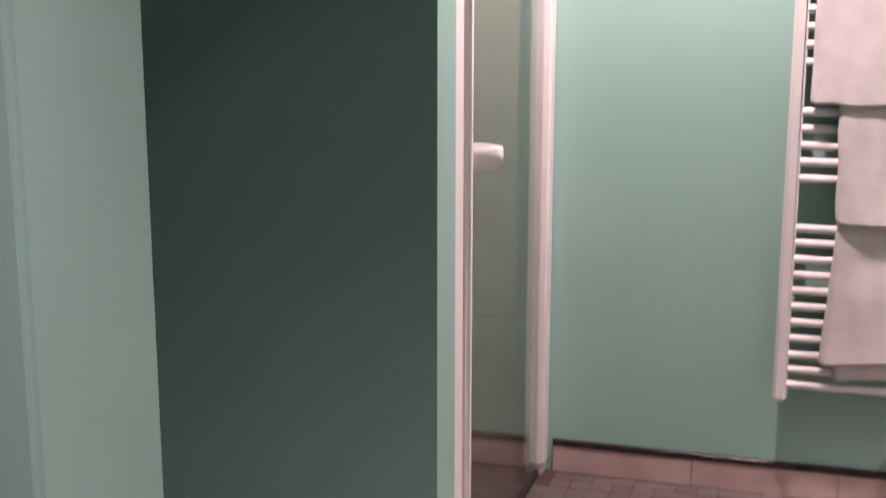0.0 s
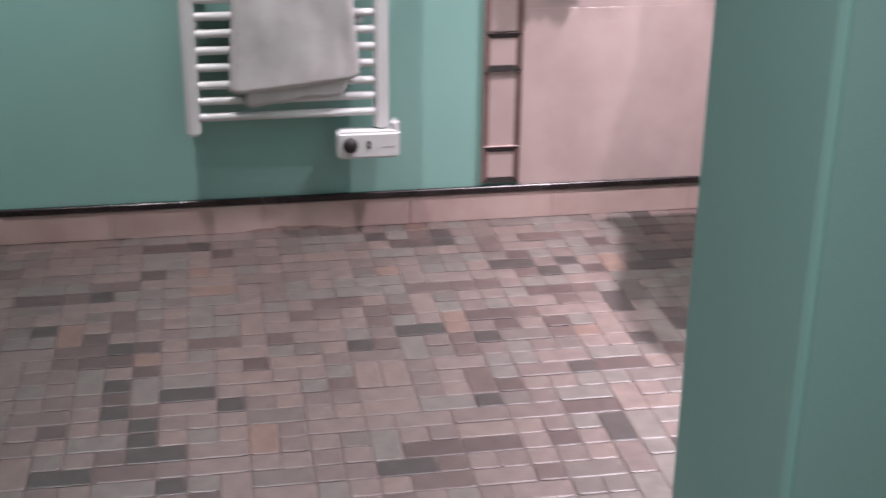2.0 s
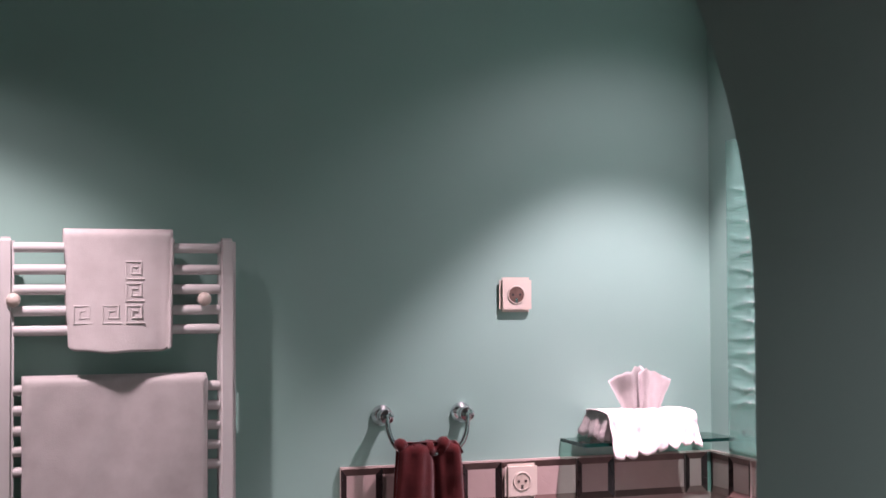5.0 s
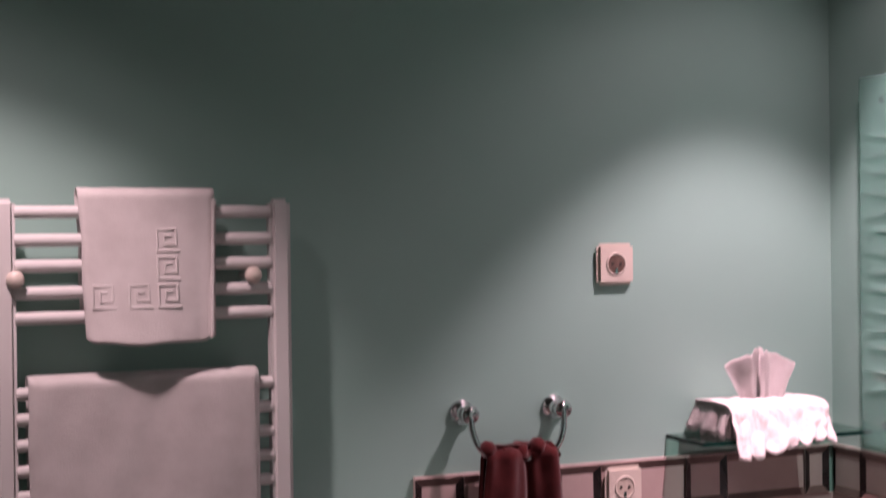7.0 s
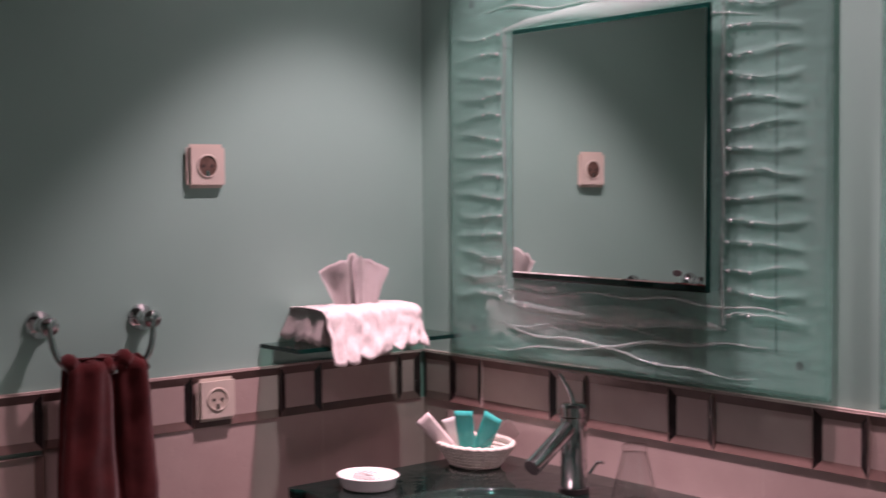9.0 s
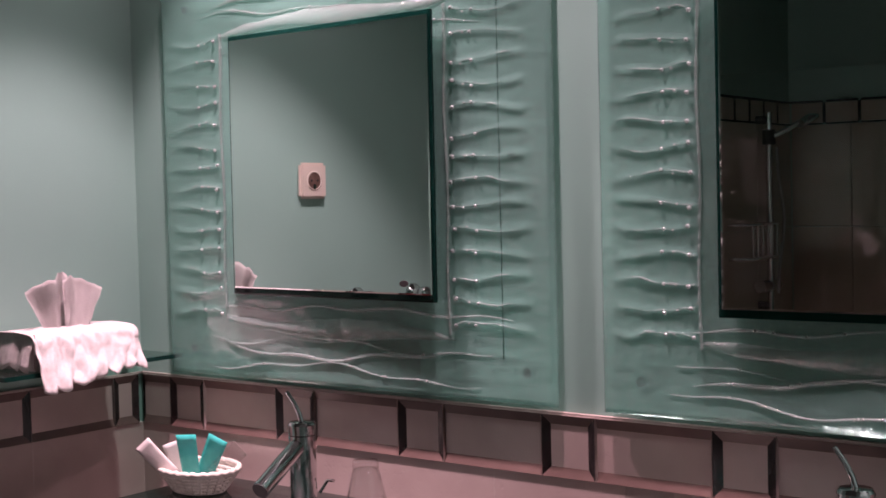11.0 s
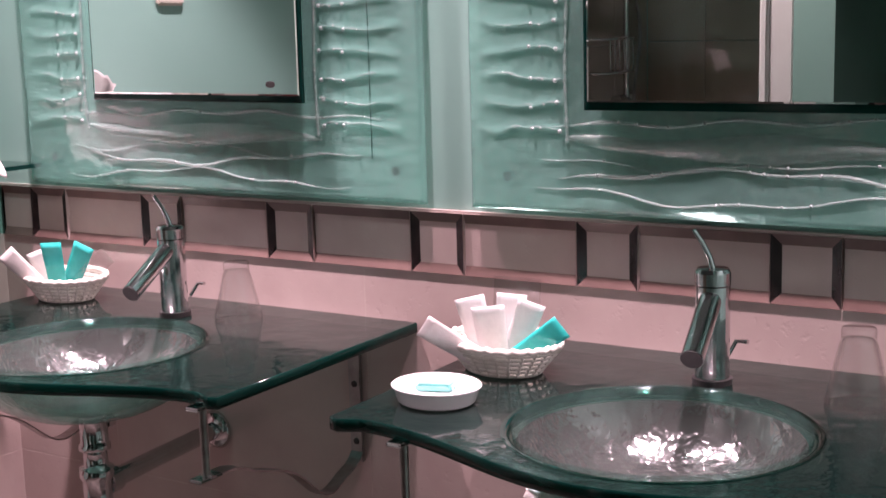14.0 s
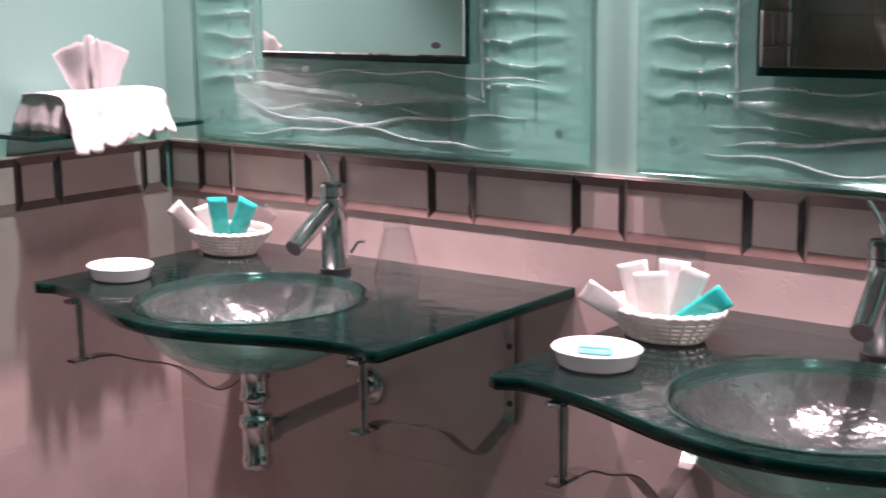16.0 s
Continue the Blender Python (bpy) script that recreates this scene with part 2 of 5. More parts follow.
def merge(bm, b):
    if bm is None:
        return b
    me = bpy.data.meshes.new("tmp")
    b.to_mesh(me)
    b.free()
    bm.from_mesh(me)
    bpy.data.meshes.remove(me)
    return bm


def tube(points, radius, n=10, bm=None, closed=False, flat=1.0):
    """A round (or flattened) bar along points, with capped ends; radius a number or one each."""
    bm = bm or bmesh.new()
    pts = [Vector(p) for p in points]
    radii = radius if isinstance(radius, (list, tuple)) else [radius] * len(pts)
    rings = []
    up = None
    for i, p in enumerate(pts):
        a = pts[i - 1] if (i or closed) else p
        c = pts[(i + 1) % len(pts)] if (i < len(pts) - 1 or closed) else p
        t = (c - a).normalized()
        if up is None:
            up = Vector((0, 0, 1)) if abs(t.z) < 0.9 else Vector((0, 1, 0))
        side = t.cross(up)
        side = side.normalized() if side.length > 1e-6 else Vector((1, 0, 0))
        up = side.cross(t).normalized()
        rings.append([bm.verts.new(p + radii[i] * (math.cos(k * math.tau / n) * side + flat * math.sin(k * math.tau / n) * up)) for k in range(n)])
    last = len(rings) if closed else len(rings) - 1
    for i in range(last):
        r0, r1 = rings[i], rings[(i + 1) % len(rings)]
        for k in range(n):
            bm.faces.new((r0[k], r0[(k + 1) % n], r1[(k + 1) % n], r1[k]))
    if not closed:
        bm.faces.new([bm.verts.new(v.co) for v in rings[0][::-1]])
        bm.faces.new([bm.verts.new(v.co) for v in rings[-1]])
    bmesh.ops.recalc_face_normals(bm, faces=bm.faces)
    return bm


def lathe(profile, center, n=32, bm=None, sx=1.0, sy=1.0, axis=None):
    """Turns (radius, height) pairs about the vertical through center, or about axis."""
    b = bmesh.new()
    rings = []
    for r, z in profile:
        if r < 1e-6:
            rings.append([b.verts.new((0, 0, z))])
        else:
            rings.append([b.verts.new((r * sx * math.cos(k * math.tau / n), r * sy * math.sin(k * math.tau / n), z)) for k in range(n)])
    for r0, r1 in zip(rings, rings[1:]):
        for k in range(n):
            q = []
            for v in (r0[k % len(r0)], r0[(k + 1) % len(r0)], r1[(k + 1) % len(r1)], r1[k % len(r1)]):
                if v not in q:
                    q.append(v)
            if len(q) > 2:
                b.faces.new(q)
    bmesh.ops.recalc_face_normals(b, faces=b.faces)
    if axis:
        rot = Vector((0, 0, 1)).rotation_difference(Vector(axis)).to_matrix().to_4x4()
        bmesh.ops.transform(b, matrix=rot, verts=b.verts)
    bmesh.ops.translate(b, vec=center, verts=b.verts)
    return merge(bm, b)


def prism(outline, z0, z1, bm=None, bevel=0.0):
    """An upright slab over an outline of (x, y)."""
    b = bmesh.new()
    low = [b.verts.new((x, y, z0)) for x, y in outline]
    top = [b.verts.new((x, y, z1)) for x, y in outline]
    b.faces.new(low[::-1])
    b.faces.new(top)
    n = len(outline)
    for i in range(n):
        b.faces.new((low[i], low[(i + 1) % n], top[(i + 1) % n], top[i]))
    bmesh.ops.recalc_face_normals(b, faces=b.faces)
    return merge(bm, b)


# ---- structure ----
W = 0.20
XL, XS, YP, PT = -3.80, -2.261, -1.156, 0.12
YF, YN, JL, JR = -2.125, -2.37, -2.297, -1.198
SPRING = 1.49
tagged(part("wall_towel_side", box(XL - W, 0, 0, W, W, CEIL), M_WALL), "pale teal painted plaster wall behind the towel radiator", "wall", kind="structure")
tagged(part("wall_vanity_side", box(0, -7.3, 0, W, 0, CEIL), M_WALL), "pale teal painted plaster wall behind the washbasins", "wall", kind="structure")
tagged(part("wall_far_side", box(XL - W, -7.3, 0, XL, 0, CEIL), M_WALL), "plain teal wall closing the shower and the dark recess", "wall", kind="structure")
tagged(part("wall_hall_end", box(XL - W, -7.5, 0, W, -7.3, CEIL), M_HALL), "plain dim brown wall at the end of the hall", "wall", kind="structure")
tagged(part("ceiling", box(XL - W, -7.5, CEIL, W, W, CEIL + 0.15), M_CEIL), "ceiling coloured dark to cut bounced light, with small recessed downlights", "ceiling", kind="structure")
tagged(part("floor", box(XL - W, -7.5, -0.2, W, W, -0.0022), M_FGROUT), "grouted floor bed under small stone mosaic pieces", "floor", kind="structure")
tagged(part("wall_partition", box(XL, YP, 0, XS, YP + PT, CEIL), M_WALL), "teal painted partition wall beside the shower door", "wall", kind="structure")


def arch_wall():
    bm = bmesh.new()
    r, cx = (JR - JL) / 2, (JR + JL) / 2
    n = 80
    arc = [(cx + r * math.cos(math.pi * k / n), SPRING + r * math.sin(math.pi * k / n)) for k in range(n + 1)]
    hole = [(JR, 0)] + arc + [(JL, 0)]
    outer = [(0, 0)] + [(0 - (0 - XL) * k / n, CEIL) for k in range(n + 1)] + [(XL, 0)]
    for (a0, a1), (h0, h1) in zip(zip(outer, outer[1:]), zip(hole, hole[1:])):
        for y in (YF, YN):
            bm.faces.new([bm.verts.new((p[0], y, p[1])) for p in (a0, a1, h1, h0)])
        bm.faces.new([bm.verts.new((p[0], y, p[1])) for p, y in ((h0, YF), (h1, YF), (h1, YN), (h0, YN))])
    bmesh.ops.remove_doubles(bm, verts=bm.verts, dist=1e-5)
    bmesh.ops.recalc_face_normals(bm, faces=bm.faces)
    lip = [e for e in bm.edges if len(e.link_faces) == 2 and e.calc_face_angle(0) > 1.2 and all(JL - 0.01 < v.co.x < JR + 0.01 for v in e.verts)]
    bmesh.ops.bevel(bm, geom=lip, offset=0.008, segments=2, affect="EDGES")
    return bm


tagged(part("wall_arch", arch_wall(), M_WALL), "teal painted wall with a round-arched doorway", "wall", kind="structure")


def skirting(name, x0, y0, x1, y1, nx, ny, label):
    """A run of tall baseboard tiles with a black line on top; (nx, ny) points into the room."""
    base = tagged(new(name), label, "baseboard", kind="structure")
    base.location = ((x0 + x1) / 2, (y0 + y1) / 2, 0)
    length = math.hypot(x1 - x0, y1 - y0)
    ux, uy = (x1 - x0) / length, (y1 - y0) / length
    count = max(1, round(length / 0.40))
    step = length / count
    for i in range(count):
        a, b = i * step + 0.0004, (i + 1) * step - 0.0004
        for nm, z0, z1, t, m in (("tile", 0.0, 0.074, 0.010, M_BASE), ("black_strip", 0.0755, 0.092, 0.013, M_BLACK)):
            xa, ya, xb, yb = x0 + ux * a, y0 + uy * a, x0 + ux * b, y0 + uy * b
            part(nm, box(xa, ya, z0, xb + nx * t, yb + ny * t, z1, 0.0015, seg=1), m, base)
    return base


skirting("baseboard_towel_wall", -2.27, 0, -0.0135, 0, 0, -1, "pink baseboard tiles with a black line on top")
skirting("baseboard_vanity_wall", 0, -0.0135, 0, YF + 0.002, -1, 0, "pink baseboard tiles with a black line on top")
skirting("baseboard_partition", XL, YP, XS - 0.001, YP, 0, -1, "baseboard tiles with a black line along the dark partition")
skirting("baseboard_partition_end", XS, YP - 0.012, XS, YP + PT, 1, 0, "short pink baseboard on the partition end")

# downlights in the ceiling
for lx, ly in DOWNLIGHTS:
    d = thing("downlight", (lx, ly, CEIL), "small round recessed halogen downlight in the ceiling", "ceiling lamp", "recessed downlights")
    part("rim", lathe([(0.028, -0.001), (0.030, -0.006), (0.042, -0.005), (0.045, 0.0)], (lx, ly, CEIL), 24), M_CHROME, d, smooth=True)


# ---- shower ----
def shower():
    door = thing("shower_door", (-2.30, -0.5, 0), "clear glass shower door in a white frame with a black bottom seal", "shower door")
    part("wall_profile", box(-2.340, -0.055, 0.03, -2.284, -0.001, 1.80, 0.006), M_FRAME, door, "white metal hinge profile on the wall")
    part("profile_cap", box(-2.336, -0.050, 0.0, -2.288, -0.004, 0.03, 0.004), M_PLASTIC, door, "yellowed plastic foot cap")
    part("jamb_board", box(-2.335, -1.034, 0.0, -2.264, -0.966, 1.80, 0.004), M_FRAME, door, "white painted frame board")
    part("jamb_rib", box(-2.325, -0.964, 0.0, -2.252, -0.936, 1.80, 0.008, seg=3), M_FRAME, door, "rounded white frame rib")
    part("pane", box(-2.312, -0.934, 0.022, -2.304, -0.057, 1.80), M_DOORGLASS, door, "clear glass pane")
    part("bottom_seal", box(-2.316, -0.934, 0.0, -2.298, -0.057, 0.021, 0.003), M_DARK, door, "black rubber seal")
    bm = bmesh.new()
    rings = []
    for k in range(25):
        a = math.pi * k / 24
        cols = []
        for dr, dz in ((0, 0.022), (0.004, 0.024), (0.008, 0.022), (0.009, 0), (0.007, -0.024), (0.001, -0.024), (0, -0.01)):
            cols.append(bm.verts.new((-2.3035 + (0.086 + dr) * math.sin(a), -0.875 - (0.026 + dr) * math.cos(a), 0.996 + dz)))
        rings.append(cols)
    for a, b in zip(rings, rings[1:]):
        for k in range(7):
            bm.faces.new((a[k], a[(k + 1) % 7], b[(k + 1) % 7], b[k]))
    bm.faces.new(rings[0][::-1])
    bm.faces.new(rings[-1])
    bmesh.ops.recalc_face_normals(bm, faces=bm.faces)
    part("door_handle", bm, M_WHITE, door, "white bow-shaped plastic door handle", smooth=True)
    # tiled shower walls with a dark-banded border
    for nm, wall_x in (("wall_shower_tiles_side", True), ("wall_shower_tiles_back", False)):
        w = tagged(new(nm), "dim beige shower wall tiles with a black-edged border", "tiled wall", kind="structure")
        w.location = (-2.9, -0.002, 0)
        for i in range(4):
            for j in range(4):
                z0, z1 = 0.002 + 0.424 * j, 0.424 * (j + 1)
                if wall_x:
                    a, b = XL + 0.012 + 0.37 * i, XL + 0.37 * (i + 1) + 0.010
                    bm = box(a, -0.010, z0, b, 0.0, z1, 0.002, seg=1)
                else:
                    a, b = -0.012 - 0.255 * i, -0.255 * (i + 1) - 0.010
                    bm = box(XL, a, z0, XL + 0.010, b, z1, 0.002, seg=1)
                part("tile", bm, M_SHOWER, w)
        for i in range(9 if wall_x else 7):
            for nm2, z0, z1, t, m in (("border_tile", 1.705, 1.787, 0.008, M_SHOWER), ("black_edge", 1.697, 1.704, 0.011, M_BLACK), ("black_edge", 1.788, 1.798, 0.011, M_BLACK)):
                a, b = 0.013 + 0.1475 * i, 0.013 + 0.1475 * (i + 1) - 0.014
                bm = box(XL + a, -t, z0, XL + b, 0, z1) if wall_x else box(XL, -a, z0, XL + t, -b, z1)
                part(nm2, bm, m, w)
            a, b = 0.013 + 0.1475 * (i + 1) - 0.013, 0.013 + 0.1475 * (i + 1) - 0.001
            bm = box(XL + a, -0.011, 1.704, XL + b, 0, 1.788) if wall_x else box(XL, -a, 1.704, XL + 0.011, -b, 1.788)
            part("black_divider", bm, M_BLACK, w)
    rx = -3.42
    rail = thing("shower_rail", (rx, -0.05, 1.0), "chrome shower rail with hand shower on the tiled wall", "shower")
    part("pole", tube([(rx, -0.06, 0.92), (rx, -0.06, 1.74)], 0.013), M_CHROME, rail, smooth=True)
    for z in (0.97, 1.71):
        part("bracket", tube([(rx, -0.010, z), (rx, -0.06, z)], 0.017), M_DARK, rail, "dark rail bracket", smooth=True)
    part("slider", lathe([(0, -0.03), (0.026, -0.03), (0.026, 0.03), (0, 0.03)], (rx, -0.06, 1.64), 16), M_DARK, rail, "dark slider", smooth=False)
    part("hand_shower", lathe([(0, 0), (0.045, 0.0), (0.050, 0.014), (0.02, 0.034), (0, 0.036)], (rx - 0.07, -0.20, 1.69), 20, axis=(0.3, 0.5, 1)), M_CHROME, rail, "round chrome hand shower", smooth=True)
    part("shower_arm", tube([(rx, -0.07, 1.64), (rx - 0.03, -0.13, 1.67), (rx - 0.065, -0.19, 1.71)], 0.012), M_CHROME, rail, smooth=True)
    hose = [(rx - 0.02 - 0.07 * math.sin(k / 14 * 3.1) ** 3, -0.085, 1.60 - 0.58 * k / 14) for k in range(15)]
    part("hose", tube(hose, 0.007, 8), M_STEEL, rail, smooth=True)
    part("mixer", tube([(rx - 0.09, -0.05, 1.05), (rx + 0.09, -0.05, 1.05)], 0.026), M_CHROME, rail, "chrome shower mixer", smooth=True)
    soap = thing("shower_rack", (rx + 0.18, -0.06, 1.2), "chrome wire rack in the shower", "shower rack")
    for z in (1.17, 1.30):
        part("wire", tube([(rx + 0.05, -0.012, z), (rx + 0.05, -0.11, z), (rx + 0.30, -0.11, z), (rx + 0.30, -0.012, z)], 0.006, 6), M_CHROME, soap, smooth=True)
    for k in range(6):
        x = rx + 0.055 + 0.048 * k
        part("wire", tube([(x, -0.11, 1.30), (x, -0.11, 1.165), (x, -0.012, 1.165)], 0.004, 6), M_CHROME, soap, smooth=True)


shower()


# ---- towel radiator ----
RY = -0.058
BARS = [1.596, 1.55, 1.508, 1.464, 1.423, 1.301, 1.259, 1.217, 1.175, 1.133, 1.014, 0.973, 0.932, 0.892, 0.851,
        0.727, 0.69, 0.649, 0.609, 0.569, 0.528, 0.487, 0.446, 0.403, 0.364, 0.324]


def radiator():
    r = thing("towel_radiator", (-1.445, RY, 0.28), "tall white enamelled ladder towel radiator mounted on the wall", "radiator")
    for x0, x1 in ((-1.695, -1.660), (-1.240, -1.203)):
        part("post", box(x0, RY - 0.018, 0.278, x1, RY + 0.018, 1.618, 0.008, seg=3), M_WHITE, r)
    for z in BARS:
        part("bar", tube([(-1.662, RY - 0.004, z), (-1.238, RY - 0.004, z)], 0.0108, 12), M_WHITE, r, smooth=True)
    for x in (-1.662, -1.272):
        prof = [(0.0, 0.0), (0.011, 0.001), (0.0145, 0.006), (0.0145, 0.014), (0.010, 0.020), (0.0, 0.022)]
        part("bracket_cap", lathe(prof, (x, RY - 0.010, 1.487), 20, axis=(0, -1, 0)), M_PLASTIC, r, "round cream bracket cap", smooth=True)
        part("wall_bracket", tube([(x, -0.001, 1.487), (x, RY - 0.008, 1.487)], 0.008), M_WHITE, r, smooth=True)
        part("wall_bracket", tube([(x, -0.001, 0.55), (x, RY - 0.008, 0.55)], 0.008), M_WHITE, r, smooth=True)
    unit = part("thermostat", box(-1.334, -0.098, 0.212, -1.180, -0.045, 0.280, 0.006, seg=3), M_WHITE, r, "white thermostat box under the radiator")
    part("dial", lathe([(0, 0), (0.0185, 0), (0.0175, 0.010), (0.0, 0.011)], (-1.303, -0.098, 0.249), 28, axis=(0, -1, 0)), M_DARK, unit, "black round dial", smooth=True)
    part("switch", box(-1.262, -0.1005, 0.239, -1.254, -0.098, 0.258), M_DARK, unit, "small black switch")
    part("label_bar", box(-1.222, -0.0985, 0.240, -1.196, -0.098, 0.243), M_BOX, unit)
    part("connector", tube([(-1.221, RY, 0.278), (-1.221, RY, 0.300)], 0.014), M_WHITE, unit, smooth=True)
    part("elbow", box(-1.199, -0.09, 0.262, -1.180, -0.05, 0.305, 0.008, seg=3), M_WHITE, unit)
    return r


radiator()


def towel(name, x0, x1, ztop, zfront, zback, bar_y, label, material, wave=0.004, seed=0, taper=0.0, slant=0.0, gap=0.016, thick=0.011, nx=36, nz=34, belly=0.0):
    """A folded towel hung over a bar: front and back flaps with rounded fold and soft ripples."""
    wave *= 0.6
    t = thing(name, ((x0 + x1) / 2, bar_y, ztop), label, "towel")
    bm = bmesh.new()
    rows = []
    for i in range(nx + 1):
        u = i / nx
        x = x0 + (x1 - x0) * u
        path = []
        zf = zfront + slant * (u - 0.5)
        for k in range(nz + 1):
            path.append((bar_y - gap, zf + (ztop - 0.015 - zf) * k / nz))
        for k in range(1, 8):
            a = math.pi * k / 8
            path.append((bar_y - gap * math.cos(a), ztop - 0.015 + 0.015 * math.sin(a)))
        for k in range(nz // 2 + 1):
            path.append((bar_y + gap, ztop - 0.015 - (ztop - 0.015 - zback) * k / (nz // 2)))
        col = []
        for side in (1, 0):
            pts = path if side else path[::-1]
            for y, z in pts:
                drop = max(0.0, ztop - z)
                edge = min(u, 1 - u) * (x1 - x0)
                rnd = 0.006 * max(0.0, 1 - edge / 0.012) ** 2
                n = noise.noise(Vector((x * 9 + seed, z * 3.5, seed * 1.7))) + 0.5 * noise.noise(Vector((x * 26 + seed, z * 8, seed)))
                off = wave * n * min(1.0, drop / 0.06 + 0.25)
                front = y < bar_y
                sgn = -1 if front else 1
                yy = y + (sgn * thick / 2 if side else -sgn * thick / 2 * 0.9) + (off if front else 0.2 * off) - sgn * rnd * side
                if front:
                    yy -= belly * (drop / (ztop - zfront)) ** 2 * (0.35 + 0.65 * math.sin(math.pi * min(1.0, 0.12 + u)) ** 0.8)
                xx = x + taper * (u - 0.5) * drop + 0.003 * noise.noise(Vector((z * 12, seed, u * 3)))
                col.append(bm.verts.new((xx, min(yy, -0.004), z + (0.005 * noise.noise(Vector((x * 16, seed, 4))) + 0.012 * max(0.0, 1 - edge / 0.022) ** 2) * min(1.0, drop / 0.12))))
        rows.append(col)
    n = len(rows[0])
    for a, b in zip(rows, rows[1:]):
        for k in range(n):
            bm.faces.new((a[k], a[(k + 1) % n], b[(k + 1) % n], b[k]))
    for r in (rows[0], rows[-1]):
        h = n // 2
        for k in range(h - 1):
            bm.faces.new((r[k], r[k + 1], r[n - 2 - k], r[n - 1 - k]))
    bmesh.ops.recalc_face_normals(bm, faces=bm.faces)
    part("cloth", bm, material, t, smooth=True)
    return t


def meander(t, spots, size, y, material, swing=None):
    """Embossed square key motifs on a towel."""
    for cx, cz in spots:
        bm = bmesh.new()
        s, w = size / 2, size * 0.055
        strokes = [(-s, -s, s, -s), (-s, -s, -s, s), (-s, s, s * 0.75, s), (s * 0.75, s, s * 0.75, -s * 0.4), (s * 0.75, -s * 0.4, -s * 0.35, -s * 0.4), (-s * 0.35, -s * 0.4, -s * 0.35, s * 0.4), (-s * 0.35, s * 0.4, s * 0.2, s * 0.4)]
        for a, b, c, d in strokes:
            box(cx + min(a, c) - w, y - 0.0008, cz + min(b, d) - w, cx + max(a, c) + w, y + 0.003, cz + max(b, d) + w, 0.0012, bm, 1)
        if swing:
            ztop, length, belly, x0, x1 = swing
            for v in bm.verts:
                u = (v.co.x - x0) / (x1 - x0)
                v.co.y -= belly * ((ztop - v.co.z) / length) ** 2 * (0.35 + 0.65 * math.sin(math.pi * min(1.0, 0.12 + u)) ** 0.8)
        part("embossed_key", bm, material, t)


t1 = towel("hand_towel", -1.563, -1.338, 1.636, 1.378, 1.42, RY - 0.004, "folded white terry hand towel with embossed key border", M_TOWEL, 0.004, 1, taper=-0.06, gap=0.024, belly=0.036)
meander(t1, [(-1.420, 1.456), (-1.420, 1.502), (-1.420, 1.548), (-1.468, 1.456), (-1.526, 1.456)], 0.036, RY - 0.0348, M_TOWEL, (1.636, 0.258, 0.036, -1.563, -1.338))
layer = box(-1.352, RY - 0.034, 1.383, -1.340, RY - 0.010, 1.618, 0.004)
bmesh.ops.subdivide_edges(layer, edges=[e for e in layer.edges if abs(e.verts[0].co.z - e.verts[1].co.z) > 0.1], cuts=9)
for v in layer.verts:
    v.co.y -= 0.018 * ((1.636 - v.co.z) / 0.258) ** 2
    v.co.x += 0.030 * (v.co.z - 1.50)
part("folded_layer", layer, M_TOWEL, t1)
t2 = towel("bath_towel", -1.645, -1.268, 1.330, 1.035, 1.08, RY - 0.004, "large folded white terry bath towel over radiator bars", M_TOWEL, 0.010, 5, gap=0.028, belly=0.010)
part("folded_layer", box(-1.292, RY - 0.040, 1.05, -1.266, RY - 0.008, 1.325, 0.011, seg=3), M_TOWEL, t2)
t3 = towel("hand_towel", -1.578, -1.336, 1.045, 0.748, 0.80, RY - 0.004, "white terry hand towel with embossed key stripe", M_TOWEL, 0.011, 9, taper=-0.05, gap=0.024, belly=0.020)
meander(t3, [(-1.392, 0.80 + 0.040 * k) for k in range(6)], 0.030, RY - 0.0350, M_TOWEL, (1.045, 0.297, 0.020, -1.578, -1.336))
t4 = towel("bath_towel", -1.562, -1.302, 0.768, 0.398, 0.50, RY - 0.004, "white terry towel hanging loosely near the floor", M_TOWEL, 0.012, 13, taper=0.14, slant=0.03, gap=0.024)
towel_under = towel("bath_towel", -1.545, -1.315, 0.740, 0.362, 0.46, RY - 0.006, "white terry under-layer showing below the hanging towel", M_TOWEL, 0.004, 17, taper=0.05, slant=0.03, gap=0.013, thick=0.008)


# ---- sockets ----
def socket(x, z, y, label, pins):
    s = thing("wall_socket", (x, y, z), label, "power socket", "sockets on the teal wall")
    part("plate", box(x - 0.041, y - 0.013, z - 0.041, x + 0.041, y, z + 0.041, 0.009, seg=4), M_PLASTIC, s)
    part("rim", lathe([(0.0225, 0.0), (0.0225, 0.002), (0.0195, 0.003), (0.0190, 0.0)], (x, y - 0.0125, z), 28, axis=(0, -1, 0)), M_PLASTIC, s, smooth=True)
    well = part("recess", lathe([(0, 0), (0.0190, 0), (0.0190, 0.001), (0, 0.001)], (x, y - 0.0128, z), 28, axis=(0, -1, 0)), pins, s, "socket well painted dark with its shade" if pins is M_WELLSHADE else "cream socket well with painted shade")
    for dx in (-0.009, 0.009):
        part("pin_hole", lathe([(0, 0), (0.0032, 0), (0.0032, 0.001), (0, 0.001)], (x + dx, y - 0.0139, z), 10, axis=(0, -1, 0)), M_DARK, well)
    part("earth_clip", box(x - 0.003, y - 0.0150, z - 0.019, x + 0.003, y - 0.0130, z - 0.008), M_CHROME, well)


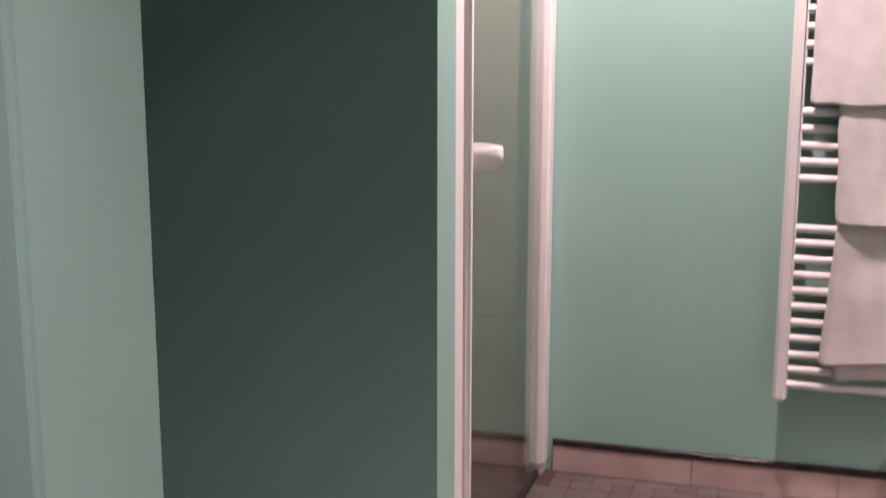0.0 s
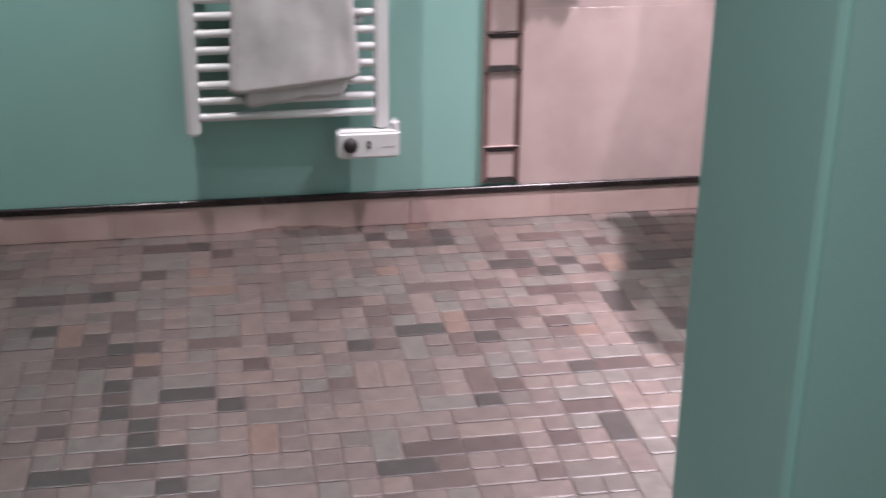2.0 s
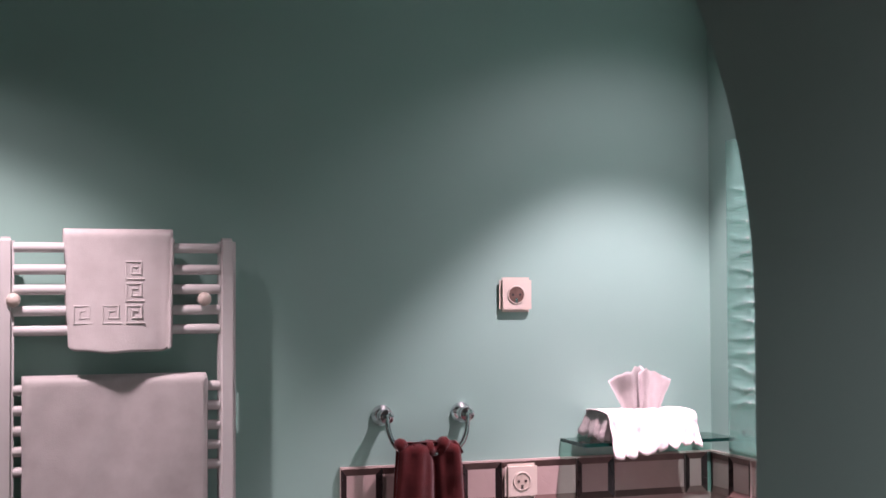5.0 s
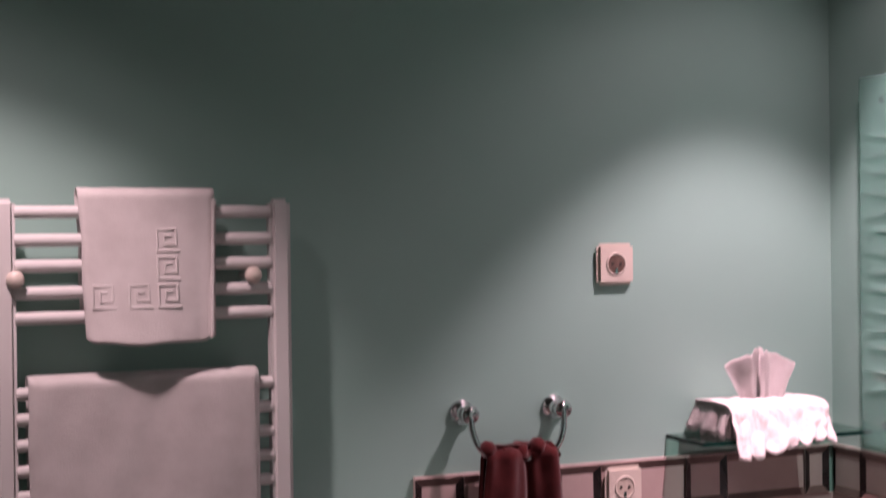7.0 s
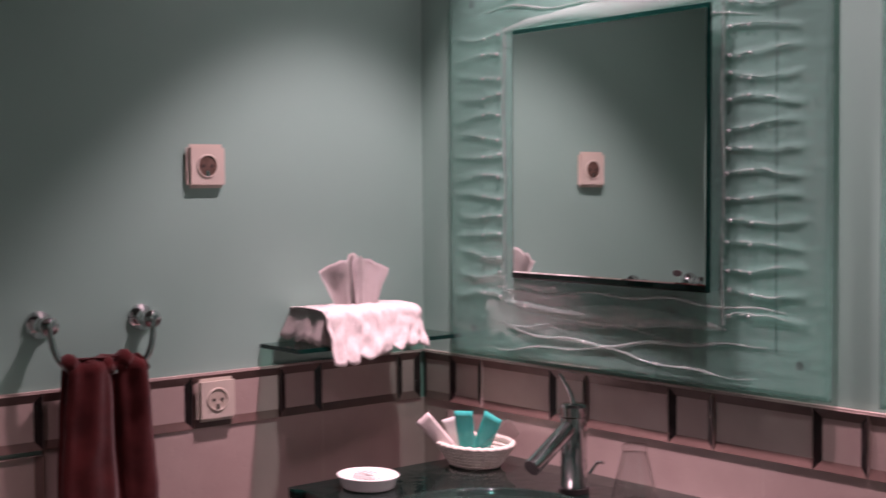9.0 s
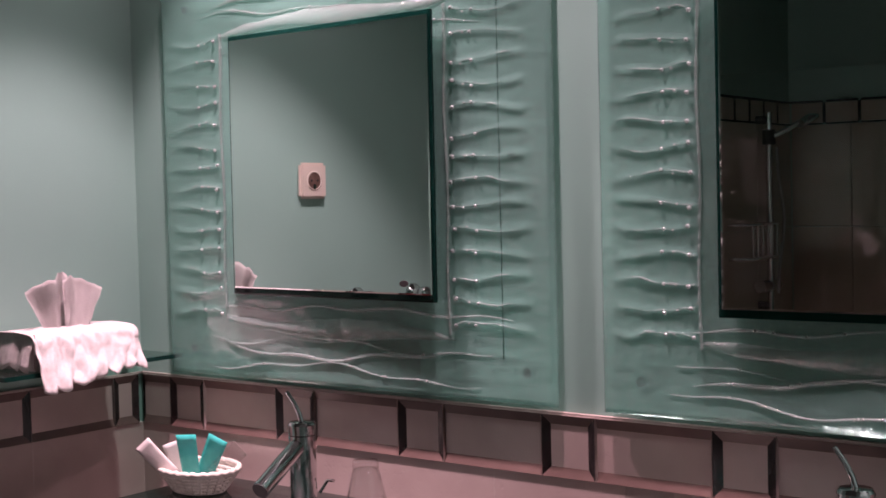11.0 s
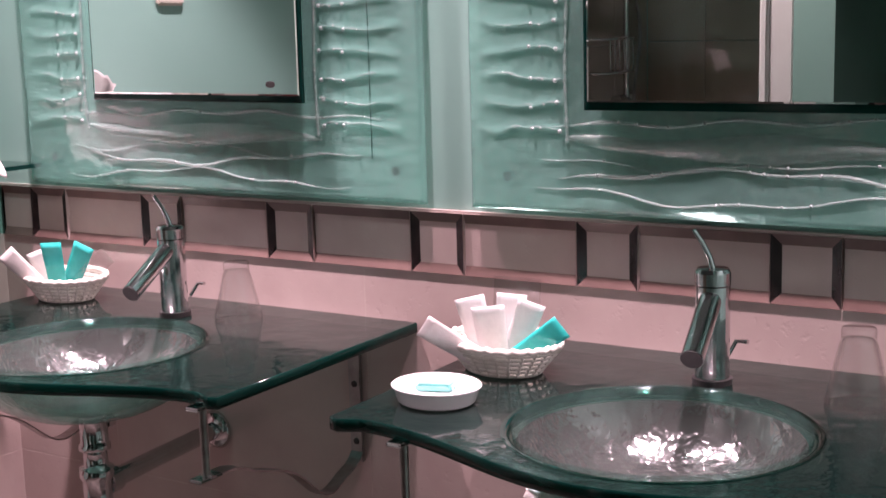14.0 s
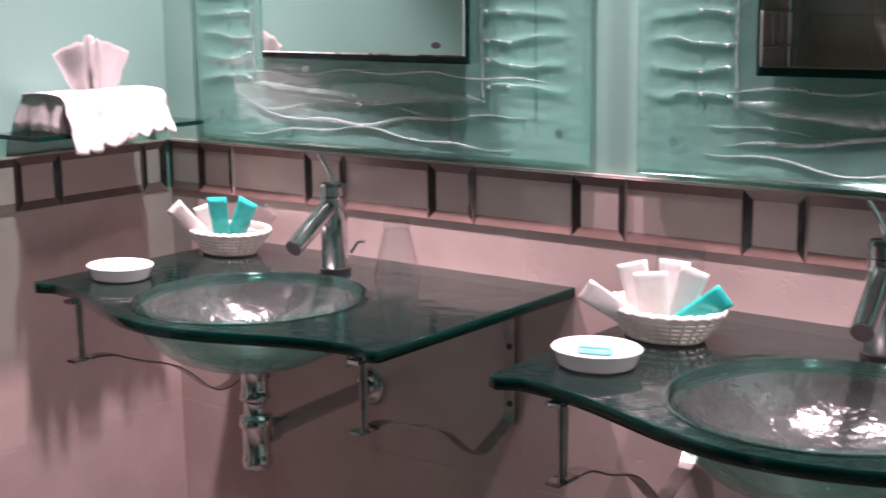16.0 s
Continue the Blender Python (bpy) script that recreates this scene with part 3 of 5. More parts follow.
# the wells are flat discs; their recess shade is put into these colours
M_WELLSHADE = surface("shaded_well", (0.10, 0.06, 0.045), (0.16, 0.10, 0.08), 50.0, 0.5)
M_WELLHALFSHADE = surface("half_shaded_cream_well", (0.50, 0.43, 0.36), (0.56, 0.48, 0.41), 50.0, 0.4)
socket(-0.527, 1.492, -0.0005, "cream square wall socket on the teal wall", M_WELLSHADE)
socket(-0.520, 1.054, -0.012, "cream square socket set into the tile border", M_WELLHALFSHADE)


# ---- towel ring and red towel ----
def towel_ring():
    r = thing("towel_ring", (-0.760, 0, 1.22), "chrome towel ring with two round wall mounts", "towel ring")
    for x in (-0.857, -0.664):
        prof = [(0.0, 0.0), (0.024, 0.0), (0.024, 0.006), (0.014, 0.010), (0.012, 0.030), (0.016, 0.034), (0.016, 0.050), (0.0, 0.052)]
        part("wall_mount", lathe(prof, (x, -0.0005, 1.218), 24, axis=(0, -1, 0)), M_CHROME, r, smooth=True)
    pts = []
    for k in range(37):
        a = math.pi * (1 + k / 36)
        c, d = math.cos(a), abs(math.sin(a))
        pts.append((-0.7605 + 0.0965 * math.copysign(abs(c) ** 0.55, c), -0.047 - 0.014 * d, 1.218 - 0.086 * d ** 0.85))
    part("loop", tube(pts, 0.0065, 10), M_CHROME, r, smooth=True)
    return r


towel_ring()


def red_towel():
    t = thing("hand_towel", (-0.765, -0.058, 1.145), "dark red terry hand towel pulled through the towel ring", "towel")
    for nm, xa, xb, zlo, y0, seed, m in (("front_flap", -0.852, -0.674, 0.792, -0.082, 2.0, M_RED), ("back_flap", -0.848, -0.694, 0.662, -0.042, 6.0, M_RED)):
        bm = bmesh.new()
        nx, nz = 44, 44
        front, back = [], []
        for j in range(nz + 1):
            v = j / nz
            z = 1.160 - (1.160 - zlo) * v
            pinch = 0.80 + 0.20 * min(1.0, v * 1.6)
            fa, ba = [], []
            for i in range(nx + 1):
                u = i / nx
                cx = (xa + xb) / 2
                x = cx + (xa + (xb - xa) * u - cx) * pinch
                fold = 0.007 * math.sin(u * 9 + seed) + 0.003 * math.sin(u * 22 + seed * 2 + v * 2)
                groove = -0.024 * math.exp(-((u - 0.58 - 0.05 * v) / 0.06) ** 2)
                y = y0 + (fold - groove * 0.9) * (1 - 0.35 * v) + 0.004 * noise.noise(Vector((u * 6, v * 7, seed)))
                edge = 0.010 * max(0.0, 1 - min(u, 1 - u) / 0.06) ** 2
                top = 0.030 * max(0.0, 1 - v / 0.05) ** 2 * (1 if y0 < -0.06 else -1)
                fa.append(bm.verts.new((x, min(-0.016, y + edge + top), z)))
                ba.append(bm.verts.new((x, min(-0.013, y + 0.011 - edge * 0.3 + top), z)))
            front.append(fa)
            back.append(ba)
        for g, flip in ((front, False), (back, True)):
            for a, b in zip(g, g[1:]):
                for k in range(nx):
                    q = (a[k], a[k + 1], b[k + 1], b[k])
                    bm.faces.new(q[::-1] if flip else q)
        rim_f = front[0] + [r[-1] for r in front[1:]] + front[-1][-2::-1] + [r[0] for r in front[-2:0:-1]]
        rim_b = back[0] + [r[-1] for r in back[1:]] + back[-1][-2::-1] + [r[0] for r in back[-2:0:-1]]
        for k in range(len(rim_f)):
            n2 = (k + 1) % len(rim_f)
            bm.faces.new((rim_f[k], rim_f[n2], rim_b[n2], rim_b[k]))
        bmesh.ops.recalc_face_normals(bm, faces=bm.faces)
        if nm == "front_flap":
            for f in bm.faces:
                if 0.818 < f.calc_center_median().z < 0.842:
                    f.material_index = 1
        part(nm, bm, [m, M_REDBAND], t, smooth=True)
    crown = []
    for k in range(31):
        u = k / 30
        crown.append((-0.838 + 0.146 * u, -0.060, 1.146 + 0.006 * math.sin(u * 19)))
    part("fold", tube(crown, [0.014 + 0.006 * math.sin(k * 0.9) for k in range(31)], 12), M_RED, t, smooth=True)


red_towel()


# ---- glass shelf and tissue box ----
def shelf():
    s = thing("glass_shelf", (-0.23, 0, 1.144), "narrow green-edged glass shelf on the teal wall", "shelf")
    pane = part("pane", box(-0.408, -0.135, 1.140, -0.012, -0.001, 1.148, 0.001, seg=1), M_SHELF, s)
    part("front_edge", box(-0.408, -0.1375, 1.140, -0.012, -0.1352, 1.148), M_EDGE, s, "dark green polished edge")
    part("side_edge", box(-0.4105, -0.1375, 1.140, -0.4082, -0.001, 1.148), M_EDGE, s, "dark green polished edge")
    for x in (-0.37, -0.05):
        part("clip", box(x - 0.010, -0.022, 1.1345, x + 0.010, -0.0005, 1.1395, 0.002), M_CHROME, s)
    return s


shelf()


def tissue_box():
    t = thing("tissue_box", (-0.22, -0.072, 1.148), "tissue box under a white scalloped lace cover", "tissue box")
    part("carton", box(-0.338, -0.124, 1.1485, -0.124, -0.008, 1.212, 0.004), M_BOX, t, "grey patterned cardboard side")
    bm = bmesh.new()
    cols = []
    n = 72
    for i in range(n + 1):
        u = i / n
        x = -0.347 + 0.229 * u
        sc = abs(math.sin(u * math.pi * 6.5 + 0.4 * math.sin(u * 8))) ** 0.7
        col = []
        hang = 0.078 + 0.013 * sc + 0.012 * math.sin(u * 4.2 + 1.2) + 0.006 * noise.noise(Vector((u * 5, 3, 1)))
        path = [(-0.008, 1.190), (-0.010, 1.2155), (-0.035, 1.2175), (-0.07, 1.219), (-0.105, 1.2175), (-0.127, 1.2145)]
        steps = 12
        for k in range(1, steps + 1):
            f = k / steps
            wob = 0.012 * math.sin(u * 19 + 2 * f + 2 * math.sin(u * 6)) * f + 0.010 * noise.noise(Vector((u * 14, f * 3, 2)))
            path.append((-0.1305 - 0.022 * f * (hang > 0.05) - abs(wob), 1.2135 - hang * f))
        for y, z in path:
            col.append(bm.verts.new((x + 0.003 * noise.noise(Vector((z * 40, u * 9, 1))), y, z + 0.003 * noise.noise(Vector((u * 20, y * 40, 5))))))
        cols.append(col)
    for a, b in zip(cols, cols[1:]):
        for k in range(len(a) - 1):
            bm.faces.new((a[k], a[k + 1], b[k + 1], b[k]))
    bmesh.ops.recalc_face_normals(bm, faces=bm.faces)
    bmesh.ops.solidify(bm, geom=bm.faces[:], thickness=0.002)
    part("lace_cover", bm, M_LACE, t, "white lace cloth with scalloped hem", smooth=True)
    # cover corner hanging over the short side towards the vanity wall
    bm = bmesh.new()
    cols = []
    for i in range(25):
        u = i / 24
        y = -0.012 - 0.118 * u
        hang = 0.045 + 0.010 * abs(math.sin(u * math.pi * 4)) + 0.03 * u
        cols.append([bm.verts.new((-0.120 + 0.012 * f * (1 + 0.5 * math.sin(u * 14)), y, 1.2145 - hang * f)) for f in (0, 0.25, 0.5, 0.75, 1.0)])
    for a, b in zip(cols, cols[1:]):
        for k in range(4):
            bm.faces.new((a[k], a[k + 1], b[k + 1], b[k]))
    bmesh.ops.solidify(bm, geom=bm.faces[:], thickness=0.002)
    part("lace_cover", bm, M_LACE, t, "white lace cloth with scalloped hem", smooth=True)
    bm = bmesh.new()
    cols = []
    for i in range(41):
        u = i / 40
        y = -0.006 - 0.126 * u
        hang = 0.050 + 0.010 * abs(math.sin(u * math.pi * 3.5)) + 0.006 * u
        cols.append([bm.verts.new((-0.341 - 0.022 * f * (1 + 0.22 * math.sin(u * 15 + f)) - 0.002 * noise.noise(Vector((u * 9, f * 4, 8))), y - 0.004 * f * u, 1.2155 - hang * f)) for f in (0, 0.06, 0.2, 0.4, 0.6, 0.8, 1.0)])
    for a, b in zip(cols, cols[1:]):
        for k in range(6):
            bm.faces.new((a[k], a[k + 1], b[k + 1], b[k]))
    bmesh.ops.solidify(bm, geom=bm.faces[:], thickness=0.002)
    part("lace_cover", bm, M_LACE, t, "white lace cloth with scalloped hem", smooth=True)
    # the pulled tissue, a pleated fan of two overlapping sheets
    for cx, tilt, h, seed, y0, w1 in ((-0.247, -0.018, 0.108, 1.0, -0.066, 0.098), (-0.214, 0.014, 0.102, 4.0, -0.078, 0.084)):
        bm = bmesh.new()
        cols = []
        for i in range(49):
            u = i / 48
            col = []
            for k in range(13):
                f = k / 12
                w = 0.046 + (w1 - 0.046) * f ** 0.8
                x = cx + (u - 0.5) * w + tilt * f
                pleat = 0.009 * math.sin(u * 7.5 + seed) + 0.0035 * noise.noise(Vector((u * 6, f * 3, seed)))
                y = y0 + pleat * (0.5 + 0.8 * f) - 0.010 * f * math.sin(seed + u * 2)
                z = 1.213 + h * f * (1 - 0.42 * abs(u - (0.78 if tilt < 0 else 0.3)) ** 1.2 + 0.05 * noise.noise(Vector((u * 7, seed, 2))))
                col.append(bm.verts.new((x, y, z)))
            cols.append(col)
        for a, b in zip(cols, cols[1:]):
            for k in range(12):
                bm.faces.new((a[k], a[k + 1], b[k + 1], b[k]))
        bmesh.ops.solidify(bm, geom=bm.faces[:], thickness=0.0006)
        part("tissue", bm, M_TISSUE, t, "pleated white paper tissue", smooth=True)


tissue_box()


# ---- mirrors on fused glass panels ----
def ribbon(path, widths, height, x0, n=7):
    """A domed strip of fused glass lying on a panel along (y, z) points; thin in x."""
    bm = bmesh.new()
    rows = []
    for i, (y, z) in enumerate(path):
        a, b = path[max(0, i - 1)], path[min(len(path) - 1, i + 1)]
        t = Vector((b[0] - a[0], b[1] - a[1])).normalized()
        row = []
        for k in range(n):
            s = 2 * k / (n - 1) - 1
            lift = height * (1 - abs(s) ** 2.5) * min(1.0, widths[i] / (0.6 * max(widths)))
            row.append(bm.verts.new((x0 - lift, y - t.y * s * widths[i], z + t.x * s * widths[i])))
        rows.append(row)
    for a, b in zip(rows, rows[1:]):
        for k in range(n - 1):
            bm.faces.new((a[k], a[k + 1], b[k + 1], b[k]))
    back = [r[0] for r in rows] + [r[-1] for r in rows[::-1]]
    bm.faces.new([bm.verts.new((x0 + 0.0004, v.co.y, v.co.z)) for v in back])
    bmesh.ops.recalc_face_normals(bm, faces=bm.faces)
    return bm


def leaning_plate(y0, y1, z0, z1, front, thick, d):
    """A flat plate in front of the wall whose face follows front(y, z), with bevelled edges."""
    b = bmesh.new()
    o = [(y0, z0), (y1, z0), (y1, z1), (y0, z1)]
    i_ = [(y0 - d, z0 + d), (y1 + d, z0 + d), (y1 + d, z1 - d), (y0 - d, z1 - d)]
    ov = [b.verts.new((front(y, z) + 0.0005, y, z)) for y, z in o]
    iv = [b.verts.new((front(y, z), y, z)) for y, z in i_]
    bv = [b.verts.new((front(y, z) + thick, y, z)) for y, z in o]
    b.faces.new(iv)
    b.faces.new(bv[::-1])
    for k in range(4):
        n = (k + 1) % 4
        b.faces.new((ov[k], ov[n], iv[n], iv[k]))
        b.faces.new((ov[k], bv[k], bv[n], ov[n]))
    bmesh.ops.recalc_face_normals(b, faces=b.faces)
    return b


RIB = 0.0390


def rib_line(f, k, yc):
    """Height of the k-th sideways ripple over its start, f of the way to its outer tip."""
    return 0.120 + RIB * k + 0.0045 * math.sin(f * 4.5 + k * 2.1) + 0.004 * noise.noise(Vector((f * 4, k * 1.7, yc)))


def ripple(u, v, w, yc, columns):
    """Raised sideways ripples of the two side columns, in metres."""
    for far, inner, outer in columns:
        f = (inner - (w - u if far else u)) / (inner - outer)
        if -0.05 < f < 1.1:
            k0 = round((v - 0.120) / RIB)
            fade = min(1.0, max(0.0, (f + 0.05) * 9), max(0.0, (1.1 - f) * 5))
            return sum(0.0023 * math.exp(-((v - rib_line(f, k, yc)) / 0.0075) ** 2) for k in (k0 - 1, k0, k0 + 1) if 0 <= k < 14) * fade
    return 0.0


def mirror_set(yc, ya, ym, m0, tilt, lean):
    y0, y1, z0, z1 = yc + ya, yc - 0.474, 1.113, 1.862
    w, h = y0 - y1, z1 - z0
    face = -0.0290
    columns = ((False, 0.158, 0.030), (True, 0.196, 0.048))
    s = thing("framed_mirror", (0, yc, z0), "rectangular mirror on a rippled green fused-glass panel", "mirror", "mirrors above the basins")
    bm = bmesh.new()
    nu, nv = 190, 320
    grid = []
    for i in range(nu + 1):
        row = []
        for j in range(nv + 1):
            u, v = w * i / nu, h * j / nv
            edge = min(u, w - u, v, h - v)
            relief = 0.0010 * noise.noise(Vector((u * 16, v * 16, 3.0 + yc))) + 0.0005 * noise.noise(Vector((u * 45, v * 70, 8.0)))
            row.append(bm.verts.new((face - relief - ripple(u, v, w, yc, columns) + 0.004 * max(0.0, 1 - edge / 0.006), y0 - u, z0 + v)))
        grid.append(row)
    for a, b in zip(grid, grid[1:]):
        for k in range(nv):
            bm.faces.new((a[k], b[k], b[k + 1], a[k + 1]))
    loop = [grid[i][0] for i in range(nu + 1)] + [grid[nu][j] for j in range(1, nv + 1)] + [grid[i][nv] for i in range(nu - 1, -1, -1)] + [grid[0][j] for j in range(nv - 1, 0, -1)]
    back = [bm.verts.new((-0.020, v.co.y, v.co.z)) for v in loop]
    n = len(loop)
    for k in range(n):
        bm.faces.new((loop[k], back[k], back[(k + 1) % n], loop[(k + 1) % n]))
    bm.faces.new(back)
    bmesh.ops.recalc_face_normals(bm, faces=bm.faces)
    part("glass_panel", bm, M_FUSED, s, "rippled translucent green fused-glass panel", smooth=True)
    for yy in (y0 - 0.06, y1 + 0.06):
        for zz in (z0 + 0.05, z1 - 0.05):
            part("spacer", lathe([(0, 0), (0.008, 0), (0.008, 0.0198), (0, 0.0198)], (-0.0002, yy, zz), 12, axis=(-1, 0, 0)), M_CHROME, s)

    rnd = random.Random(int(-yc * 100))
    lip = face - 0.0004
    # pale broken threads and bright drops on the side ripple crests, added as their glints
    for far, inner, outer in columns:
        for k in range(14):
            tip = rnd.uniform(0.70, 1.0)
            path, wid = [], []
            for q in range(25):
                f = tip * q / 24
                u = inner + (outer - inner) * f
                path.append((y0 - (w - u if far else u), z0 + rib_line(f, k, yc) + 0.003))
                wid.append(max(0.0003, (0.0007 + 0.0022 * noise.noise(Vector((f * 7, k * 3.3, yc)))) * min(1.0, (1.05 - f / tip) * 5)))
            part("glass_thread", ribbon(path, wid, 0.0016, lip - 0.0020, 5), M_THREAD, s, "frosted raised glass thread", smooth=True)
            for du, r in ((inner - 0.006, 0.0038), (inner - 0.050, 0.0032), (inner - 0.030, 0.0020)):
                u = (w - du if far else du) + rnd.uniform(-0.004, 0.004)
                f = (inner - du) / (inner - outer)
                part("glass_drop", lathe([(0.0, r), (r * 0.7, r * 0.8), (r, 0.0)], (lip - 0.0030, y0 - u, z0 + rib_line(f, k, yc) + rnd.uniform(-0.002, 0.004)), 10, axis=(-1, 0, 0)), M_GLINT, s, smooth=True)
        # beaded upright beside the ribs
        pts, rad = [], []
        du = inner + 0.008
        u = w - du if far else du
        for k in range(161):
            v = 0.105 + (h - 0.21) * k / 160
            pts.append((face - 0.0010, y0 - u - 0.002 * math.sin(v * 23), z0 + v))
            rad.append(0.0026 + 0.0018 * noise.noise(Vector((v * 150, du, 1))) + 0.0014 * noise.noise(Vector((v * 40, du, 1))))
        part("glass_thread", tube(pts, rad, 8), M_THREAD, s, "frosted beaded glass thread", smooth=True)
    part("seam", tube([(face - 0.0006, y1 + 0.098, z0 + 0.07), (face - 0.0006, y1 + 0.098, z1 - 0.05)], 0.0006, 6), M_EDGE, s, "thin dark upright seam")
    # long waves under and over the mirror: one broad pale band, several thin threads
    for low in (True, False):
        sgn = 1 if low else -1
        zb = z0 if low else z1
        path, wid = [], []
        for k in range(71):
            f = k / 70
            u = 0.165 + (w - 0.36) * f
            dv = 0.112 - 0.018 * f + 0.007 * math.sin(u * 11 + 1.2)
            path.append((y0 - u, zb + sgn * dv))
            wid.append((0.0150 + 0.005 * math.sin(u * 17) + 0.002 * noise.noise(Vector((u * 30, yc, 2)))) * min(1.0, 0.1 + f * 7, 0.1 + (1 - f) * 7))
        part("glass_band", ribbon(path, wid, 0.0055, lip), M_BAND, s, "broad pale wave of fused glass", smooth=True)
        for base, amp, fr, size in ((0.030, 0.010, 12, 0.0019), (0.060, 0.012, 9, 0.0030), (0.076, 0.007, 14, 0.0016), (0.136, 0.005, 8, 0.0022)):
            a, c = 0.07 + 0.10 * rnd.random(), w - 0.07 - 0.10 * rnd.random()
            ph = rnd.random() * 6
            path, wid = [], []
            for k in range(101):
                f = k / 100
                u = a + (c - a) * f
                dv = base + amp * math.sin(u * fr + ph) + 0.004 * math.sin(u * 33 + ph * 2)
                path.append((y0 - u, zb + sgn * dv))
                wid.append(max(0.0007, (size + 0.0016 * noise.noise(Vector((u * 12, base * 90, ph))) + 0.0010 * noise.noise(Vector((u * 90, base * 90, ph)))) * min(1.0, f * 8, (1 - f) * 8)))
            part("glass_thread", ribbon(path, wid, 0.0024, lip, 5), M_THREAD, s, "frosted raised glass thread", smooth=True)
            for k in range(9):
                q = rnd.choice(path[8:-8])
                r = rnd.uniform(0.0014, 0.0028)
                part("glass_drop", lathe([(0.0, r), (r * 0.7, r * 0.8), (r, 0.0)], (lip - 0.0012, q[0], q[1] + 0.001), 10, axis=(-1, 0, 0)), M_GLINT, s, smooth=True)
    # mirror on its backing plate, both leaning a little
    hw, m1 = 0.2415, 1.739
    th, tl = math.tan(radians(tilt)), math.tan(radians(lean))
    fx = lambda y, z: -0.0500 + (y - ym) * th + (z - 1.51) * tl
    part("mirror_pane", leaning_plate(ym + hw, ym - hw, m0, m1, fx, 0.0040, 0.0025), M_MIRROR, s, "bevelled silver mirror")
    part("backing_plate", leaning_plate(ym + hw + 0.007, ym - hw - 0.003, m0 - 0.012, m1 + 0.008, lambda y, z: fx(y, z) + 0.0044, 0.0070, 0.003), M_EDGE, s, "dark green glass backing plate")
    part("stand_off", box(face - 0.0030, ym - 0.16, m0 + 0.05, -0.0400, ym + 0.16, m1 - 0.05), M_DARK, s, "dark mounting board")
    yk = ym - hw + 0.060
    xk = fx(yk, m0 + 0.018)
    bm = lathe([(0, 0.0004), (0.009, 0.0004), (0.010, 0.0)], (0, 0, 0), 20, sx=0.55, axis=(-1, 0, 0))
    bmesh.ops.translate(bm, vec=(xk - 0.0006, yk, m0 + 0.018), verts=bm.verts)
    part("maker_mark", bm, M_DARK, s, "tiny dark mark in the corner")
    return s


mirror_set(-0.552, 0.427, -0.5685, 1.284, 2.18, 0.40)
mirror_set(-1.545, 0.435, -1.563, 1.279, -1.42, 0.0)


# ---- glass washbasins ----
TOP = 0.916


def outline(yc, n=60):
    """The wavy-fronted slab, round its edge from the wall."""
    hw = 0.385
    pts = [(-0.0035, yc + hw)]
    for k in range(n + 1):
        d = hw - 2 * hw * k / n
        a = min(1.0, abs(d) / 0.345)
        x = -(0.484 + 0.088 * (0.5 + 0.5 * math.cos(math.pi * a)))
        if abs(d) > 0.345:
            x -= 0.020 * (abs(d) - 0.345) / 0.04
        if abs(d) > hw - 0.010:
            x += 0.012 * ((abs(d) - hw + 0.010) / 0.010) ** 2
        pts.append((x, yc + d))
    pts.append((-0.0035, yc - hw))
    return pts


